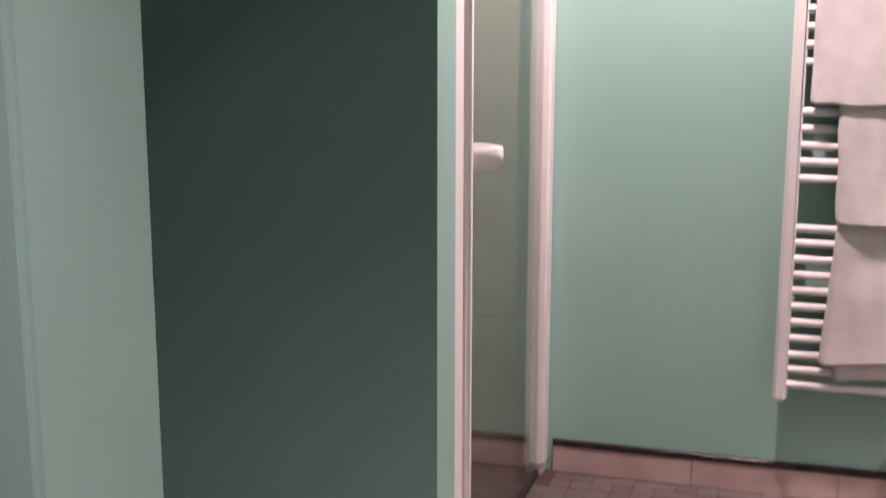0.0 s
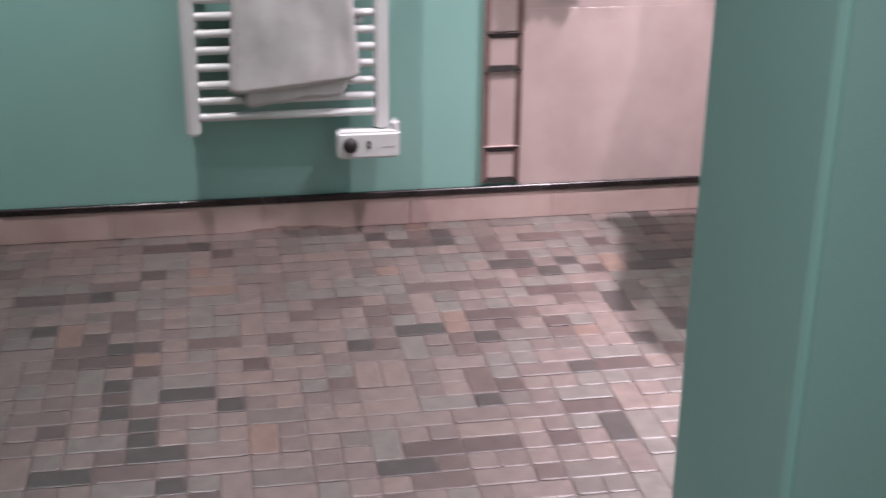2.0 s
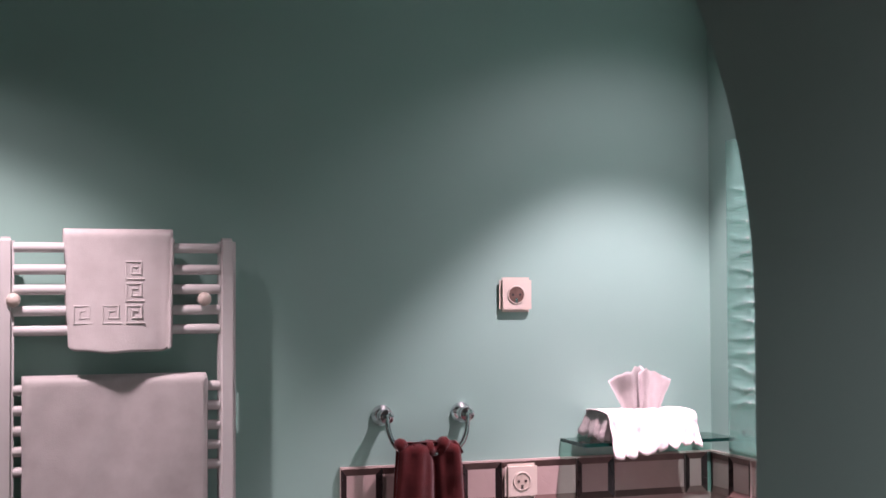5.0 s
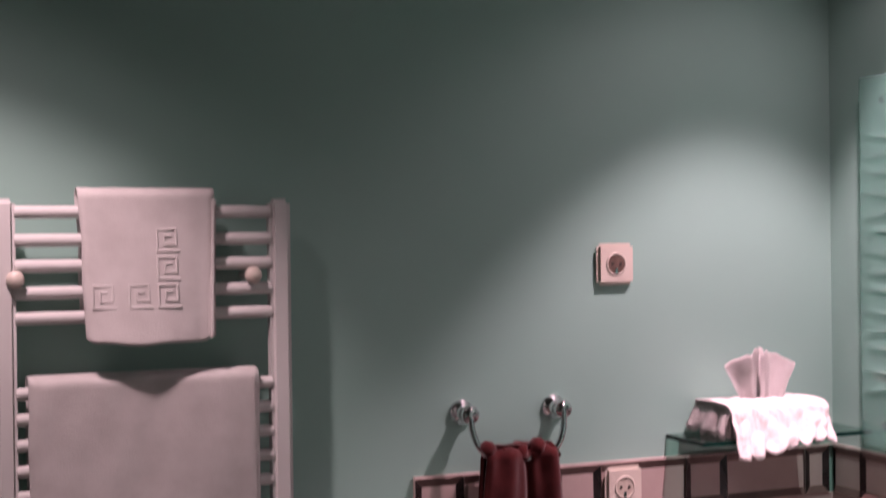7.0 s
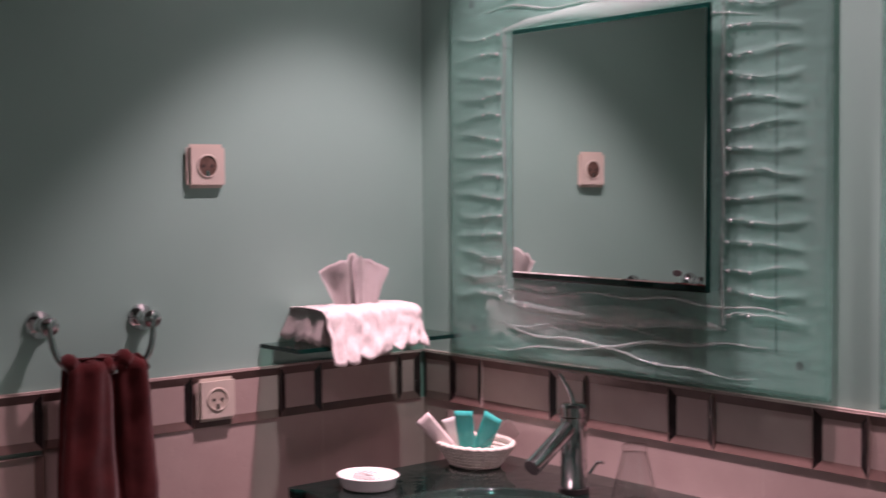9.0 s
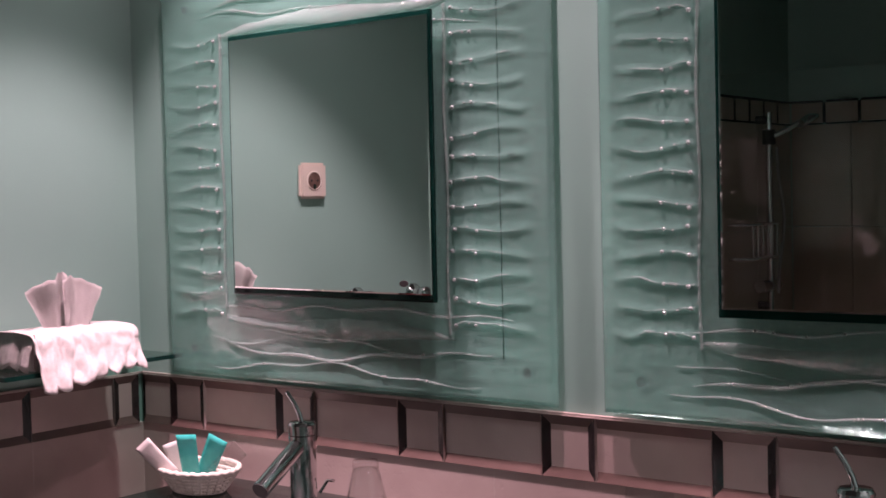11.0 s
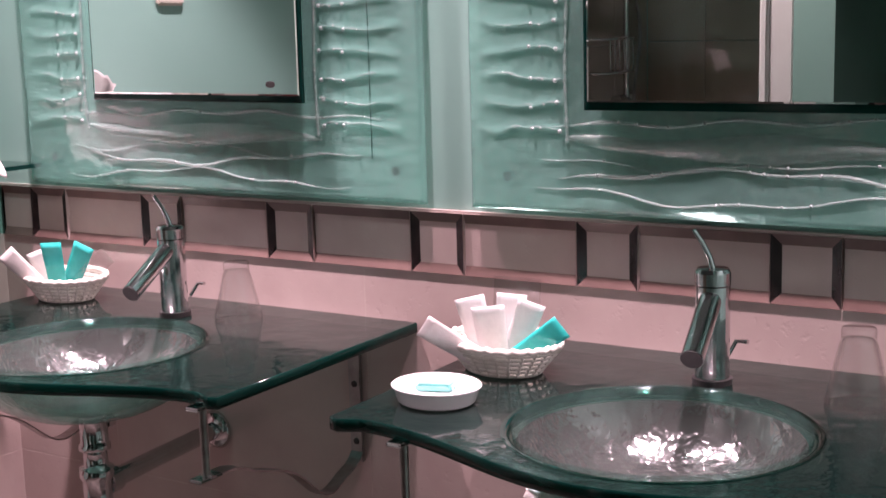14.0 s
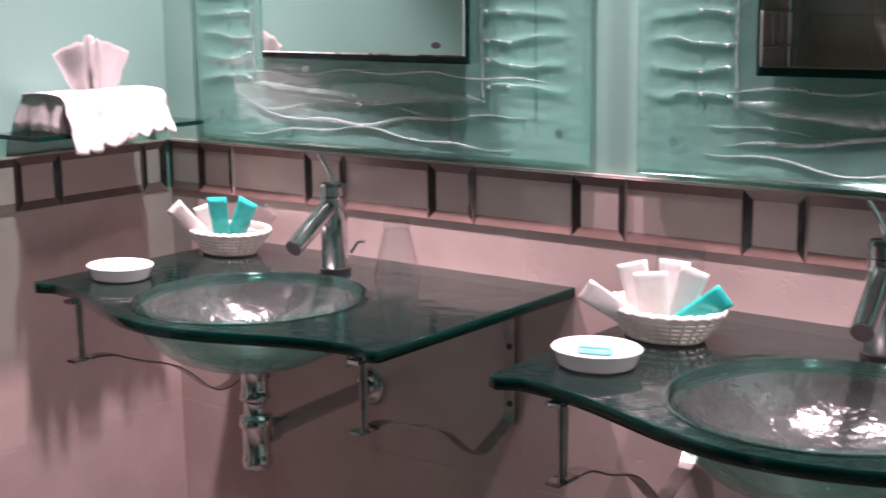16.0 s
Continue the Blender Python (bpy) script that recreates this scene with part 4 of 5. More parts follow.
def washbasin(yc):
    s = thing("washbasin", (-0.28, yc, 0.70), "green glass washbasin slab with a round textured bowl on steel brackets", "washbasin", "glass washbasins")
    cx, cy, r = -0.357, yc, 0.186
    n = 64
    # slab with a round hole
    rim = outline(yc)
    hole = [(cx + r * math.cos(math.tau * k / n), cy + r * math.sin(math.tau * k / n)) for k in range(n)]
    for nm, z in (("top", TOP),):
        bm = bmesh.new()
        edges = []
        for ring in (rim, hole):
            vs = [bm.verts.new((x, y, TOP)) for x, y in ring]
            edges += [bm.edges.new((vs[i], vs[(i + 1) % len(vs)])) for i in range(len(vs))]
        bmesh.ops.triangle_fill(bm, edges=edges, use_beauty=True)
        inside = [f for f in bm.faces if (f.calc_center_median().xy - Vector((cx, cy))).length < r * 0.97]
        bmesh.ops.delete(bm, geom=inside, context="FACES")
        low = bmesh.ops.duplicate(bm, geom=bm.verts[:] + bm.edges[:] + bm.faces[:])
        bmesh.ops.translate(bm, vec=(0, 0, -0.017), verts=[g for g in low["geom"] if isinstance(g, bmesh.types.BMVert)])
        bmesh.ops.recalc_face_normals(bm, faces=bm.faces)
        slab = part("slab", bm, M_SLAB, s, "dark green textured glass slab")
    bm = bmesh.new()
    prof = [(0.0, 0.0), (0.0012, -0.001), (0.0014, -0.0085), (0.0012, -0.016), (0.0, -0.017)]
    cols = []
    for i in range(len(rim)):
        a, b = Vector(rim[i - 1] if i else rim[0]), Vector(rim[i + 1] if i < len(rim) - 1 else rim[-1])
        t = (b - a).normalized()
        nrm = Vector((-t.y, t.x))
        if nrm.dot(Vector(rim[i]) - Vector((-0.25, yc))) < 0:
            nrm = -nrm
        cols.append([bm.verts.new((rim[i][0] + nrm.x * p, rim[i][1] + nrm.y * p, TOP + z)) for p, z in prof])
    for a, b in zip(cols, cols[1:]):
        for k in range(4):
            bm.faces.new((a[k], a[k + 1], b[k + 1], b[k]))
    bmesh.ops.recalc_face_normals(bm, faces=bm.faces)
    part("slab_edge", bm, M_EDGE, slab, "polished deep green glass edge", smooth=True)
    # bowl
    outer, inner = [], []
    depth = 0.106
    for k in range(15):
        f = k / 14
        rr = r * math.cos(f * math.pi / 2 * 0.93) ** 0.86
        outer.append((max(rr, 0.024), TOP - 0.004 - depth * math.sin(f * math.pi / 2) ** 1.1))
    for rr, z in outer[::-1]:
        inner.append((max(rr - 0.009, 0.018), z + 0.009))
    bm = lathe(outer + inner, (cx, cy, 0), 72)
    for v in bm.verts:
        q = noise.noise(Vector((v.co.x * 34, v.co.y * 34, v.co.z * 34)))
        c = Vector((v.co.x - cx, v.co.y - cy, 0))
        if c.length > 0.03:
            v.co += c.normalized() * 0.0022 * q
    bowl = part("bowl", bm, M_BOWL, s, "round dimpled green glass bowl", smooth=True)
    band = [(r + 0.004, TOP + 0.0006), (r - 0.001, TOP + 0.0016), (r - 0.006, TOP - 0.001), (r - 0.008, TOP - 0.007), (r - 0.003, TOP - 0.014), (r + 0.001, TOP - 0.004), (r + 0.004, TOP + 0.0006)]
    part("bowl_rim", lathe(band, (cx, cy, 0), 72), M_RIM, bowl, "rounded green glass rim", smooth=True)
    skin = [(max(rr - 0.0105, 0.016), z + 0.0105) for rr, z in outer[2:]]
    bm = lathe(skin, (cx, cy, 0), 72)
    for v in bm.verts:
        q = noise.noise(Vector((v.co.x * 40, v.co.y * 40, v.co.z * 40)))
        c = Vector((v.co.x - cx, v.co.y - cy, 0))
        if c.length > 0.03:
            v.co += c.normalized() * 0.0016 * (q - 1)
    part("bowl_inside", bm, M_LINING, bowl, "glossy dimpled inside of the bowl", smooth=True)
    zb = TOP - 0.004 - depth
    part("drain_cup", lathe([(0, 0.016), (0.026, 0.016), (0.030, 0.012), (0.026, 0.010), (0, 0.010)], (cx, cy, zb), 24), M_CHROME, s, "chrome drain", smooth=True)
    # waste pipe and bottle trap
    prof = [(0.0, 0.008), (0.033, 0.008), (0.034, 0.0), (0.022, -0.006), (0.022, -0.040), (0.025, -0.042), (0.025, -0.048), (0.019, -0.050), (0.019, -0.072),
            (0.027, -0.073), (0.027, -0.086), (0.023, -0.090), (0.022, -0.128), (0.025, -0.131), (0.024, -0.142), (0.018, -0.147), (0.0, -0.147)]
    part("bottle_trap", lathe([(a, b * 1.21) for a, b in prof], (cx, cy, zb), 28), M_CHROME, s, "chrome bottle trap", smooth=True)
    part("waste_pipe", tube([(cx + 0.015, cy + 0.004, zb - 0.1230), (-0.20, cy + 0.03, zb - 0.1270), (-0.002, cy + 0.06, zb - 0.1330)], 0.016, 14), M_CHROME, s, "chrome waste pipe to the wall", smooth=True)
    part("pipe_nut", tube([(cx + 0.020, cy + 0.005, zb - 0.1230), (cx + 0.046, cy + 0.009, zb - 0.1235)], 0.0215, 12), M_CHROME, s, smooth=True)
    part("wall_flange", lathe([(0.0, 0.012), (0.017, 0.012), (0.030, 0.006), (0.036, 0.0), (0.0, 0.0)], (-0.012, cy + 0.059, zb - 0.1330), 28, axis=(-1, 0, 0)), M_CHROME, s, smooth=True)
    rod_z = zb - 0.022
    part("pop_up_rod", tube([(cx + 0.02, cy - 0.002, rod_z), (cx + 0.14, cy - 0.008, rod_z + 0.004), (cx + 0.26, cy - 0.014, rod_z + 0.002)], 0.0048, 8), M_STEEL, s, smooth=True)
    part("rod_nut", lathe([(0, -0.007), (0.010, -0.007), (0.010, 0.007), (0, 0.007)], (cx + 0.030, cy - 0.003, rod_z), 6, axis=(1, 0, 0)), M_CHROME, s)
    part("rod_clamp", box(cx + 0.200, cy - 0.020, rod_z - 0.009, cx + 0.214, cy - 0.006, rod_z + 0.012, 0.002), M_CHROME, s)
    part("lift_rod", tube([(cx + 0.207, cy - 0.013, rod_z - 0.03), (cx + 0.207, cy - 0.013, TOP - 0.02)], 0.004, 8), M_STEEL, s, smooth=True)
    # brackets: wall strap, wave-shaped stay, front post
    for dw, df in ((0.352, 0.285), (-0.262, -0.345)):
        br = part("wall_strap", box(-0.018, cy + dw - 0.013, 0.664, -0.012, cy + dw + 0.013, TOP - 0.020, 0.002), M_STEEL, s, "flat steel wall strap")
        for z in (0.700, 0.745, 0.800, 0.855):
            part("screw", lathe([(0, 0.003), (0.005, 0.002), (0.006, 0)], (-0.018, cy + dw, z), 12, axis=(-1, 0, 0)), M_DARK, br)
        part("top_arm", box(-0.49, cy + min(dw, df) - 0.004, TOP - 0.024, -0.016, cy + min(dw, df) + 0.010, TOP - 0.0185), M_STEEL, s, "flat steel arm under the glass")
        bm = bmesh.new()
        rows = []
        for k in range(33):
            f = k / 32
            x = -0.015 - 0.465 * f
            y = cy + dw + (df - dw) * f
            z = 0.668 + 0.129 * f - 0.050 * math.exp(-((f - 0.28) / 0.17) ** 2) + 0.010 * math.exp(-((f - 0.86) / 0.10) ** 2)
            if f < 0.08:
                z += 0.02 * (1 - f / 0.08) ** 2
            rows.append([bm.verts.new(p) for p in ((x, y - 0.012, z), (x, y + 0.012, z), (x, y + 0.012, z - 0.003), (x, y - 0.012, z - 0.003))])
        for a, b in zip(rows, rows[1:]):
            for k in range(4):
                bm.faces.new((a[k], a[(k + 1) % 4], b[(k + 1) % 4], b[k]))
        bm.faces.new(rows[0][::-1])
        bm.faces.new(rows[-1])
        bmesh.ops.recalc_face_normals(bm, faces=bm.faces)
        part("wave_stay", bm, M_STEEL, s, "wave-shaped steel stay", smooth=False)
        part("post", tube([(-0.478, cy + df, 0.797), (-0.478, cy + df, TOP - 0.024)], 0.0058, 12), M_STEEL, s, smooth=True)
        part("post_cap", box(-0.502, cy + df - 0.013, TOP - 0.0238, -0.456, cy + df + 0.013, TOP - 0.0178, 0.003), M_CHROME, s)
        part("post_foot", box(-0.502, cy + df - 0.012, 0.792, -0.456, cy + df + 0.012, 0.797, 0.002), M_CHROME, s)
    return s


BASINS = (-0.604, -1.560)
for yb in BASINS:
    washbasin(yb)


def tap(yc):
    x, y = -0.140, yc + 0.018
    t = thing("basin_tap", (x, y, TOP), "tall round chrome basin mixer with a slanted spout", "tap", "chrome basin taps")
    part("base_ring", lathe([(0, 0), (0.0265, 0), (0.0265, 0.008), (0, 0.008)], (x, y, TOP + 0.0005), 28), M_DARK, t, "dark base ring", smooth=False)
    part("body", lathe([(0, 0.008), (0.0228, 0.008), (0.0228, 0.132), (0, 0.132)], (x, y, TOP), 32), M_CHROME, t, smooth=False)
    part("cap", lathe([(0, 0.134), (0.0234, 0.134), (0.0238, 0.150), (0.0205, 0.155), (0, 0.156)], (x, y, TOP), 32), M_CHROME, t, smooth=False)
    a, b = Vector((x, y, TOP + 0.122)), Vector((x - 0.118, y - 0.018, TOP + 0.062))
    part("spout", tube([a, a.lerp(b, 0.5), b], 0.0150, 20), M_CHROME, t, smooth=True)
    d = (b - a).normalized()
    part("aerator", tube([b - d * 0.001, b + d * 0.0012], 0.0140, 20), M_DARK, t, "dark spout mouth")
    lev = [(x, y, TOP + 0.154), (x - 0.002, y + 0.004, TOP + 0.170), (x - 0.006, y + 0.012, TOP + 0.188), (x - 0.012, y + 0.022, TOP + 0.206)]
    part("lever", tube(lev, [0.0046, 0.0040, 0.0036, 0.0032], 10), M_CHROME, t, "thin upright lever", smooth=True)
    part("lift_knob", tube([(x + 0.028, y - 0.010, TOP + 0.030), (x + 0.040, y - 0.018, TOP + 0.050), (x + 0.036, y - 0.036, TOP + 0.052)], 0.003, 8), M_CHROME, t, "thin waste lift rod", smooth=True)


for yb in BASINS:
    tap(yb)


def soap_dish(x, y, wrapped):
    s = thing("soap_dish", (x, y, TOP), "oval white ceramic soap dish on the glass slab", "soap dish", "white soap dishes")
    prof = [(0.0, 0.001), (0.045, 0.001), (0.049, 0.004), (0.0545, 0.021), (0.0575, 0.0235), (0.0555, 0.0255), (0.048, 0.023), (0.040, 0.0185), (0.0, 0.0165)]
    part("bowl", lathe(prof, (x, y, TOP), 44, sx=0.93, sy=1.06), M_DISH, s, smooth=True)
    bar = thing("wrapped_soap", (x, y, TOP + 0.0168), "small soap bar in a turquoise wrapper" if wrapped else "small soap in a pale printed wrapper", "soap")
    bm = box(-0.016, -0.024, 0, 0.016, 0.024, 0.011, 0.003)
    bmesh.ops.rotate(bm, verts=bm.verts, matrix=Matrix.Rotation(radians(18), 3, "Z"))
    bmesh.ops.translate(bm, vec=(x, y, TOP + 0.0168), verts=bm.verts)
    part("wrapper", bm, M_SOAP if wrapped else M_WSACHET, bar)
    if not wrapped:
        for k in range(3):
            part("print_bar", box(x - 0.012 + 0.009 * k, y - 0.018, TOP + 0.0277, x - 0.008 + 0.009 * k, y + 0.018, TOP + 0.0282), M_BOX, bar)


soap_dish(-0.388, -0.318, False)
soap_dish(-0.380, -1.262, True)


def wicker_basket(x, y, full, turn):
    b = thing("wicker_basket", (x, y, TOP), "small oval white wicker basket of toiletry sachets", "basket", "wicker baskets")
    ca, sa = math.cos(turn), math.sin(turn)

    def oval(rx, ry, z, n, wob=0.0, ph=0.0):
        out = []
        for k in range(n):
            a = math.tau * k / n
            q = 1 + wob * math.sin(k * math.pi + ph)
            px, py = rx * q * math.cos(a), ry * q * math.sin(a)
            out.append((x + px * ca - py * sa, y + px * sa + py * ca, z))
        return out

    part("bottom", prism([(p[0], p[1]) for p in oval(0.040, 0.055, 0, 28)], TOP + 0.001, TOP + 0.004), M_WICKER, b)
    for j in range(6):
        f = j / 5
        part("weave", tube(oval(0.043 + 0.023 * f, 0.058 + 0.030 * f, TOP + 0.005 + 0.0068 * j, 36, 0.024, j * math.pi), 0.0036, 6, closed=True), M_WICKER, b, smooth=True)
    low, high = oval(0.044, 0.059, TOP + 0.004, 26), oval(0.068, 0.0905, TOP + 0.042, 26)
    for p, q in zip(low, high):
        part("stake", tube([p, q], 0.0026, 5), M_WICKER, b, smooth=True)
    rimp = oval(0.067, 0.089, TOP + 0.044, 72)
    part("rim", tube([(p[0], p[1], p[2] + 0.0018 * math.sin(k * 2.4)) for k, p in enumerate(rimp)], 0.0050, 8, closed=True), M_WICKER, b, "braided white rim", smooth=True)
    # sachets leaning out of the basket: (offset along, offset across, lean, width, height, material)
    if full:
        rows = [(0.016, -0.030, 0.98, 0.034, 0.108, M_PSACHET, "slim pale sachet"), (0.026, 0.014, 0.22, 0.044, 0.092, M_WSACHET, "white paper sachet"), (0.010, -0.010, 0.10, 0.048, 0.082, M_WSACHET, "white folded packet"),
                (-0.004, 0.020, -0.10, 0.044, 0.094, M_WSACHET, "white paper sachet"), (-0.012, -0.004, -0.35, 0.040, 0.092, M_WSACHET, "white paper sachet"), (-0.008, -0.032, -0.92, 0.036, 0.098, M_SACHET, "glossy turquoise sachet")]
    else:
        rows = [(0.022, -0.026, 0.72, 0.036, 0.105, M_PSACHET, "pale pink sachet"), (0.026, 0.012, 0.34, 0.040, 0.078, M_WSACHET, "white paper sachet"), (0.002, -0.024, 0.04, 0.040, 0.096, M_SACHET, "glossy turquoise sachet"),
                (-0.010, -0.016, -0.46, 0.040, 0.100, M_SACHET, "glossy turquoise sachet"), (-0.014, -0.020, -0.86, 0.036, 0.112, M_FILM, "clear plastic sachet")]
    for al, ac, lean, w, h, m, lab in rows:
        bm = bmesh.new()
        cols = []
        for i in range(7):
            u = i / 6 - 0.5
            cols.append([(u * w * (0.80 + 0.16 * f), 0.0026 * (1 - 4 * u * u) * math.sin(math.pi * min(1, f * 1.2)), h * f) for f in (0, 0.15, 0.4, 0.7, 0.88, 1.0)])
        fr = [[bm.verts.new((0.0, p[0], p[2])) for p in c] for c in cols]
        bk = [[bm.verts.new((0.0, p[0], p[2])) for p in c] for c in cols]
        for i in range(7):
            for k in range(6):
                fr[i][k].co.x = -cols[i][k][1] - 0.0006
                bk[i][k].co.x = cols[i][k][1] + 0.0006
        for g, flip in ((fr, 0), (bk, 1)):
            for a, c in zip(g, g[1:]):
                for k in range(5):
                    q = (a[k], a[k + 1], c[k + 1], c[k])
                    bm.faces.new(q[::-1] if flip else q)
        for i in range(6):
            for k in (0, 5):
                bm.faces.new((fr[i][k], fr[i + 1][k], bk[i + 1][k], bk[i][k]))
        for k in range(5):
            for i in (0, 6):
                bm.faces.new((fr[i][k], fr[i][k + 1], bk[i][k + 1], bk[i][k]))
        bmesh.ops.recalc_face_normals(bm, faces=bm.faces)
        bmesh.ops.transform(bm, verts=bm.verts, matrix=Matrix.Translation((x, y, TOP + 0.016)) @ Matrix.Rotation(turn + radians(38), 4, "Z") @ Matrix.Translation((ac, al, 0)) @ Matrix.Rotation(-lean, 4, "X") @ Matrix.Rotation(-0.18, 4, "Y"))
        part("sachet", bm, m, b, lab, smooth=True)
    if full:
        bm = box(-0.001, -0.038, 0.05, 0.001, 0.036, 0.125)
        bmesh.ops.transform(bm, verts=bm.verts, matrix=Matrix.Translation((x + 0.030, y, TOP)) @ Matrix.Rotation(0.1, 4, "Y"))
        part("plastic_bag", bm, M_FILM, b, "clear plastic wrapper")


wicker_basket(-0.120, -0.300, False, radians(-12))
wicker_basket(-0.205, -1.262, True, radians(-14))


def tumbler(x, y):
    g = thing("glass_tumbler", (x, y, TOP), "clear glass tumbler standing upside down on the slab", "drinking glass", "upturned tumblers")
    prof = [(0.0395, 0.001), (0.0405, 0.004), (0.0235, 0.076), (0.0210, 0.081), (0.0215, 0.094), (0.0200, 0.097), (0.0, 0.097), (0.0, 0.085), (0.0185, 0.083), (0.0215, 0.075), (0.0385, 0.004), (0.0395, 0.001)]
    part("glass", lathe(prof, (x, y, TOP), 36), M_CUP, g, smooth=True)


tumbler(-0.112, -0.702)
tumbler(-0.150, -1.735)


# ---- wall tiles ----
def rect_mesh(name, w, h, t, ends):
    """A border tile, w along, h across, with long bevels and, if ends, dark mitred end bevels."""
    me = bpy.data.meshes.new(name)
    e, d = 0.0145, 0.0155
    o = [(0, 0), (w, 0), (w, h), (0, h)]
    ex = e if ends else 0.0
    i_ = [(ex, d), (w - ex, d), (w - ex, h - d), (ex, h - d)]
    v = [(x, y, 0.0) for x, y in o] + [(x, y, t) for x, y in o] + [(x, y, t - 0.0050) for x, y in i_]
    f = [(8, 9, 10, 11), (4, 5, 9, 8), (6, 7, 11, 10), (5, 6, 10, 9), (7, 4, 8, 11), (0, 1, 5, 4), (1, 2, 6, 5), (2, 3, 7, 6), (3, 0, 4, 7)]
    me.from_pydata(v, [], f)
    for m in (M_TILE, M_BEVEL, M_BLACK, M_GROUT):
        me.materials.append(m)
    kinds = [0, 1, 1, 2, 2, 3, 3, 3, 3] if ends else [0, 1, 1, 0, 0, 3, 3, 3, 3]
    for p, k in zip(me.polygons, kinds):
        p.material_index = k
    return me


T_BORDER = 0.0115
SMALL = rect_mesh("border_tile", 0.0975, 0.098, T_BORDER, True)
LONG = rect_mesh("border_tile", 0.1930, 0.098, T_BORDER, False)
ON_TOWEL = Matrix(((1, 0, 0, 0), (0, 0, -1, 0), (0, 1, 0, 0), (0, 0, 0, 1)))
UP_TOWEL = Matrix(((0, -1, 0, 0), (0, 0, -1, 0), (1, 0, 0, 0), (0, 0, 0, 1)))
ON_VANITY = Matrix(((0, 0, -1, 0), (-1, 0, 0, 0), (0, 1, 0, 0), (0, 0, 0, 1)))


def piece(name, me, parent, m):
    ob = new(name, me)
    ob.parent = parent
    ob.matrix_basis = Matrix.Translation(-parent.location) @ m
    return ob


wt = tagged(new("wall_tiles_towel_side"), "pink stone wall tiles with a bevelled black-ended border", "wall tiles", kind="structure")
wt.location = (-0.48, 0, 0.6)
wv = tagged(new("wall_tiles_vanity_side"), "pink stone wall tiles with a bevelled black-ended border", "wall tiles", kind="structure")
wv.location = (0, -1.06, 0.6)
X0 = -0.955
PER = 0.2915
for k in range(4):
    x = X0 + PER * k
    if x + 0.0975 < 0:
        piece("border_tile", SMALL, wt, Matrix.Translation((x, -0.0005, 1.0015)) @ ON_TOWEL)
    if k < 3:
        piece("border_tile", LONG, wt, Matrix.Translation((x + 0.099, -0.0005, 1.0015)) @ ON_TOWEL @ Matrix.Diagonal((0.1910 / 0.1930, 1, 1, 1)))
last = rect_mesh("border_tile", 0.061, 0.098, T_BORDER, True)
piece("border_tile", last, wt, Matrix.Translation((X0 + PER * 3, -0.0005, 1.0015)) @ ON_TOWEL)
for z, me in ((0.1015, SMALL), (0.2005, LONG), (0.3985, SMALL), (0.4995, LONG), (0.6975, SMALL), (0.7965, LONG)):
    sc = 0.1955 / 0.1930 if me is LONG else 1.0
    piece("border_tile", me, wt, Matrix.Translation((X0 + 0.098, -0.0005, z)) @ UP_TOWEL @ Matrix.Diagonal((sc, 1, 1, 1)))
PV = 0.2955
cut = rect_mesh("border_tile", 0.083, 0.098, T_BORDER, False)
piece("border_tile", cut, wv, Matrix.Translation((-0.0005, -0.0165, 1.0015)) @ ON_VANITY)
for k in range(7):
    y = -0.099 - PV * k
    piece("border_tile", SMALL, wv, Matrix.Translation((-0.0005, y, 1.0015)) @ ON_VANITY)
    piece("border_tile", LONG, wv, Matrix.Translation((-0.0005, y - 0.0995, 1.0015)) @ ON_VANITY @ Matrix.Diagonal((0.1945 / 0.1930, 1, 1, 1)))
# field tiles in two courses
for z0, z1 in ((0.0935, 0.5537), (0.5553, 1.0)):
    edges = [X0 + 0.0995, -0.271, -0.0095]
    for a, b in zip(edges, edges[1:]):
        part("tile", box(a + 0.001, -0.009, z0, b - 0.001, -0.0005, z1, 0.0006, seg=1), M_TILE, wt)
    ye = [-0.0005, -0.289, -0.889, -1.489, YF + 0.002]
    for a, b in zip(ye, ye[1:]):
        part("tile", box(-0.009, a - 0.001, z0, -0.0005, b + 0.001, z1, 0.0006, seg=1), M_TILE, wv)
part("grout_bed", box(X0 + 0.099, -0.00885, 0.093, -0.0088, -0.0002, 1.001), M_GROUT, wt, "pale grout")
part("grout_bed", box(-0.00885, YF + 0.001, 0.093, -0.0002, -0.0088, 1.001), M_GROUT, wv, "pale grout")
part("grout_line", box(X0, -0.010, 1.0996, -0.001, -0.0004, 1.1035), M_GROUT, wt, "pale grout seam over the border")
part("grout_line", box(-0.010, YF + 0.001, 1.0996, -0.0004, -0.011, 1.1035), M_GROUT, wv, "pale grout seam over the border")

# dark brown patch where the baseboard meets the floor under the radiator
bb = bpy.data.objects["baseboard_towel_wall"]
patch_edge = []
for k in range(41):
    f = k / 40
    patch_edge.append((-1.575 + 0.26 * f, 0.001 + 0.014 * math.sin(math.pi * f) ** 0.6 * (0.75 + 0.4 * noise.noise(Vector((f * 9, 1, 1))))))
bm = bmesh.new()
lo = [bm.verts.new((x, -0.0118, 0.0005)) for x, z in patch_edge]
hi = [bm.verts.new((x, -0.0106, z)) for x, z in patch_edge]
for k in range(40):
    bm.faces.new((lo[k], lo[k + 1], hi[k + 1], hi[k]))
part("damp_stain", bm, M_PATCH, bb, "dark brown patch")

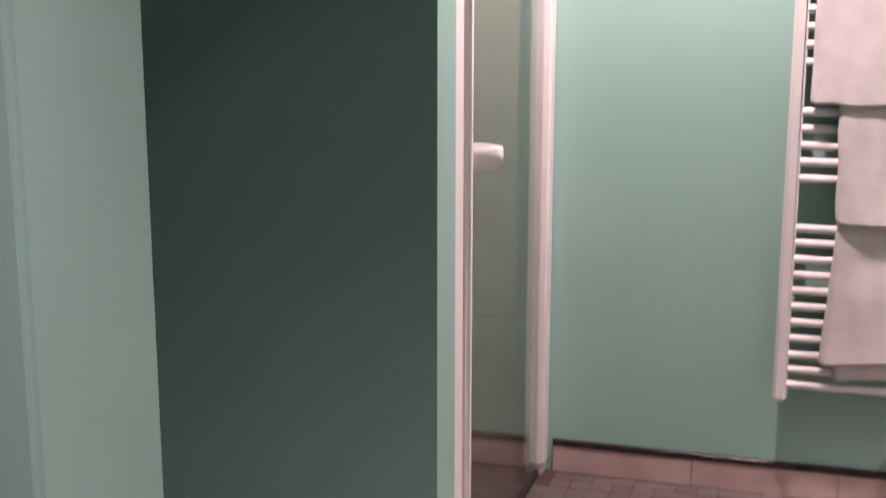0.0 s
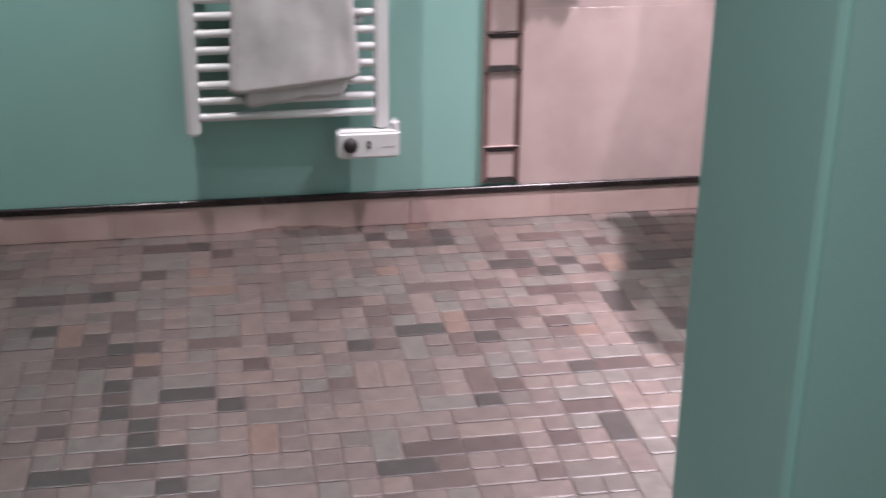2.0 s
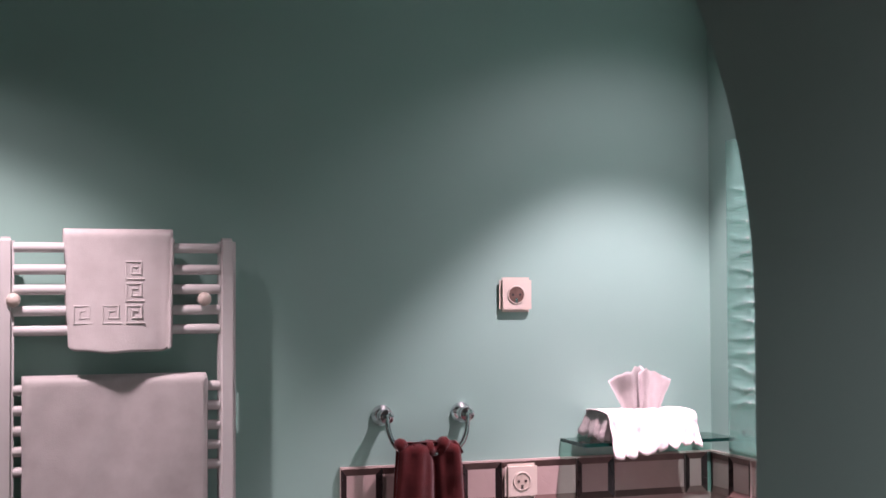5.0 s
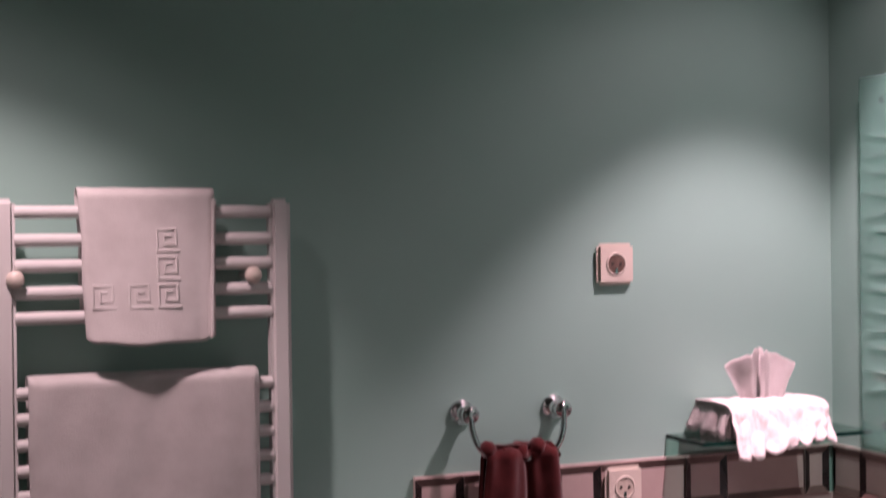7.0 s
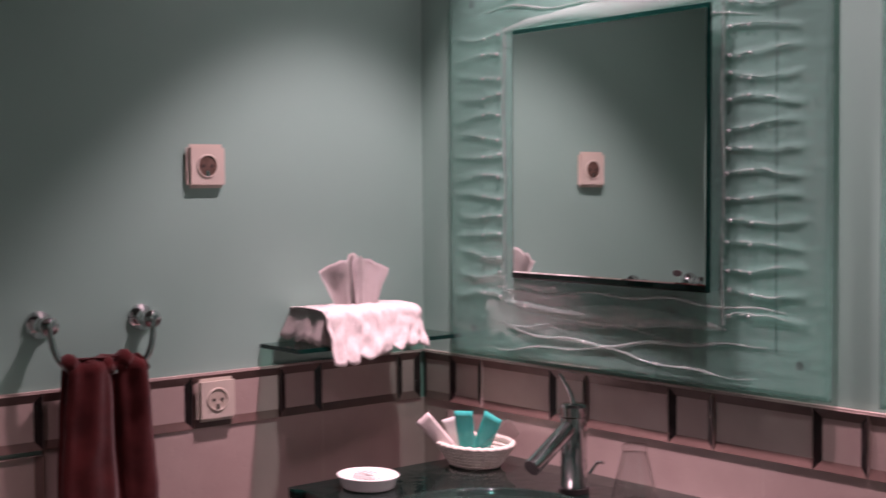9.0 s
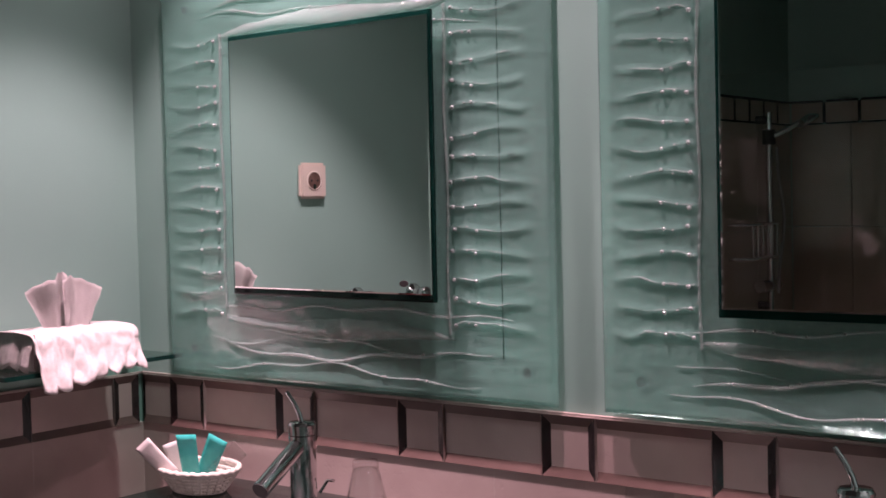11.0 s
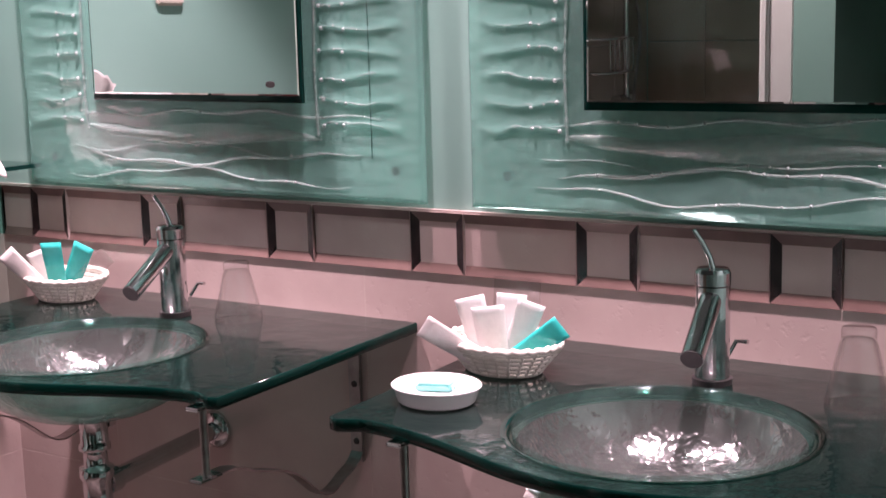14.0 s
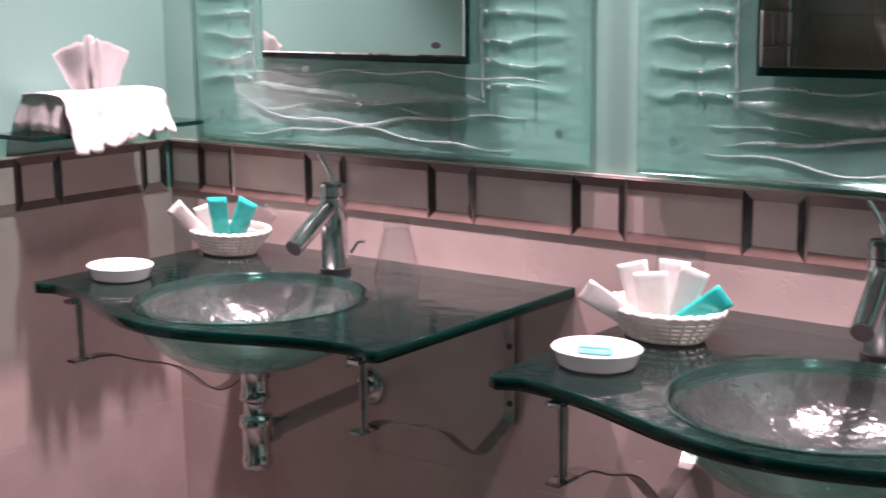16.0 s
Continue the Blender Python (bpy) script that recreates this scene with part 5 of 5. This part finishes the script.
# ---- floor mosaic ----
floor = bpy.data.objects["floor"]
rng = random.Random(11)
CELL = 0.0550
fx0, fy0 = -0.004, -0.004
nx, ny = int((0 - XL) / CELL), int(2.6 / CELL)
taken = set()
pieces = []
for j in range(ny):
    for i in range(nx):
        if (i, j) in taken:
            continue
        w, h = rng.choice([(1, 1)] * 9 + [(2, 1)] * 3 + [(1, 2)])
        if any((i + a, j + b) in taken or i + a >= nx or j + b >= ny for a in range(w) for b in range(h)):
            w = h = 1
        for a in range(w):
            for b in range(h):
                taken.add((i + a, j + b))
        pieces.append((i, j, w, h))


def stone_block(w, h):
    """A tumbled stone: rounded corners and a soft top edge, corner at the origin, towards -x and -y."""
    g, r = 0.0011, 0.0075
    X, Y = w * CELL - g, h * CELL - g

    def ringpts(inset, z):
        pts = []
        rr = r - inset * 0.5
        for cx, cy, a0 in ((X - r, Y - r, 0), (g + r, Y - r, 90), (g + r, g + r, 180), (X - r, g + r, 270)):
            for k in range(3):
                a = radians(a0 + 45 * k)
                pts.append((-(cx + (rr - inset * 0.5) * math.cos(a)), -(cy + (rr - inset * 0.5) * math.sin(a)), z))
        return pts

    v = ringpts(0, -0.004) + ringpts(0, -0.0010) + ringpts(0.003, 0.0)
    f = []
    for lv in (0, 12):
        for k in range(12):
            f.append((lv + k, lv + (k + 1) % 12, lv + 12 + (k + 1) % 12, lv + 12 + k))
    f.append(tuple(range(24, 36)))
    return v, f


shapes = {}
joined_v, joined_f = [], []
singles = 0
for i, j, w, h in pieces:
    px, py = fx0 - i * CELL, fy0 - j * CELL
    if not (XL + 0.3 < px - w * CELL / 2):
        continue
    near = -2.20 < px < -0.9 and -1.30 < py - h * CELL / 2 < -0.55
    v, f = stone_block(w, h)
    dz = rng.uniform(-0.0008, 0.0006)
    if near and singles < 300:
        singles += 1
        if (w, h) not in shapes:
            me = bpy.data.meshes.new("floor_stone")
            me.from_pydata(v, [], f)
            me.materials.append(M_STONE)
            shapes[(w, h)] = me
        ob = new("floor_stone", shapes[(w, h)])
        ob.parent = floor
        ob.location = (px, py, dz)
    else:
        o = len(joined_v)
        joined_v += [(a + px, b + py, c + dz) for a, b, c in v]
        joined_f += [tuple(k + o for k in q) for q in f]
me = bpy.data.meshes.new("floor_stones")
me.from_pydata(joined_v, [], joined_f)
me.materials.append(M_STONES)
rest = tagged(new("floor_stones", me), "field of small beige, brown and grey tumbled floor stones", kind="stuff")
rest.parent = floor
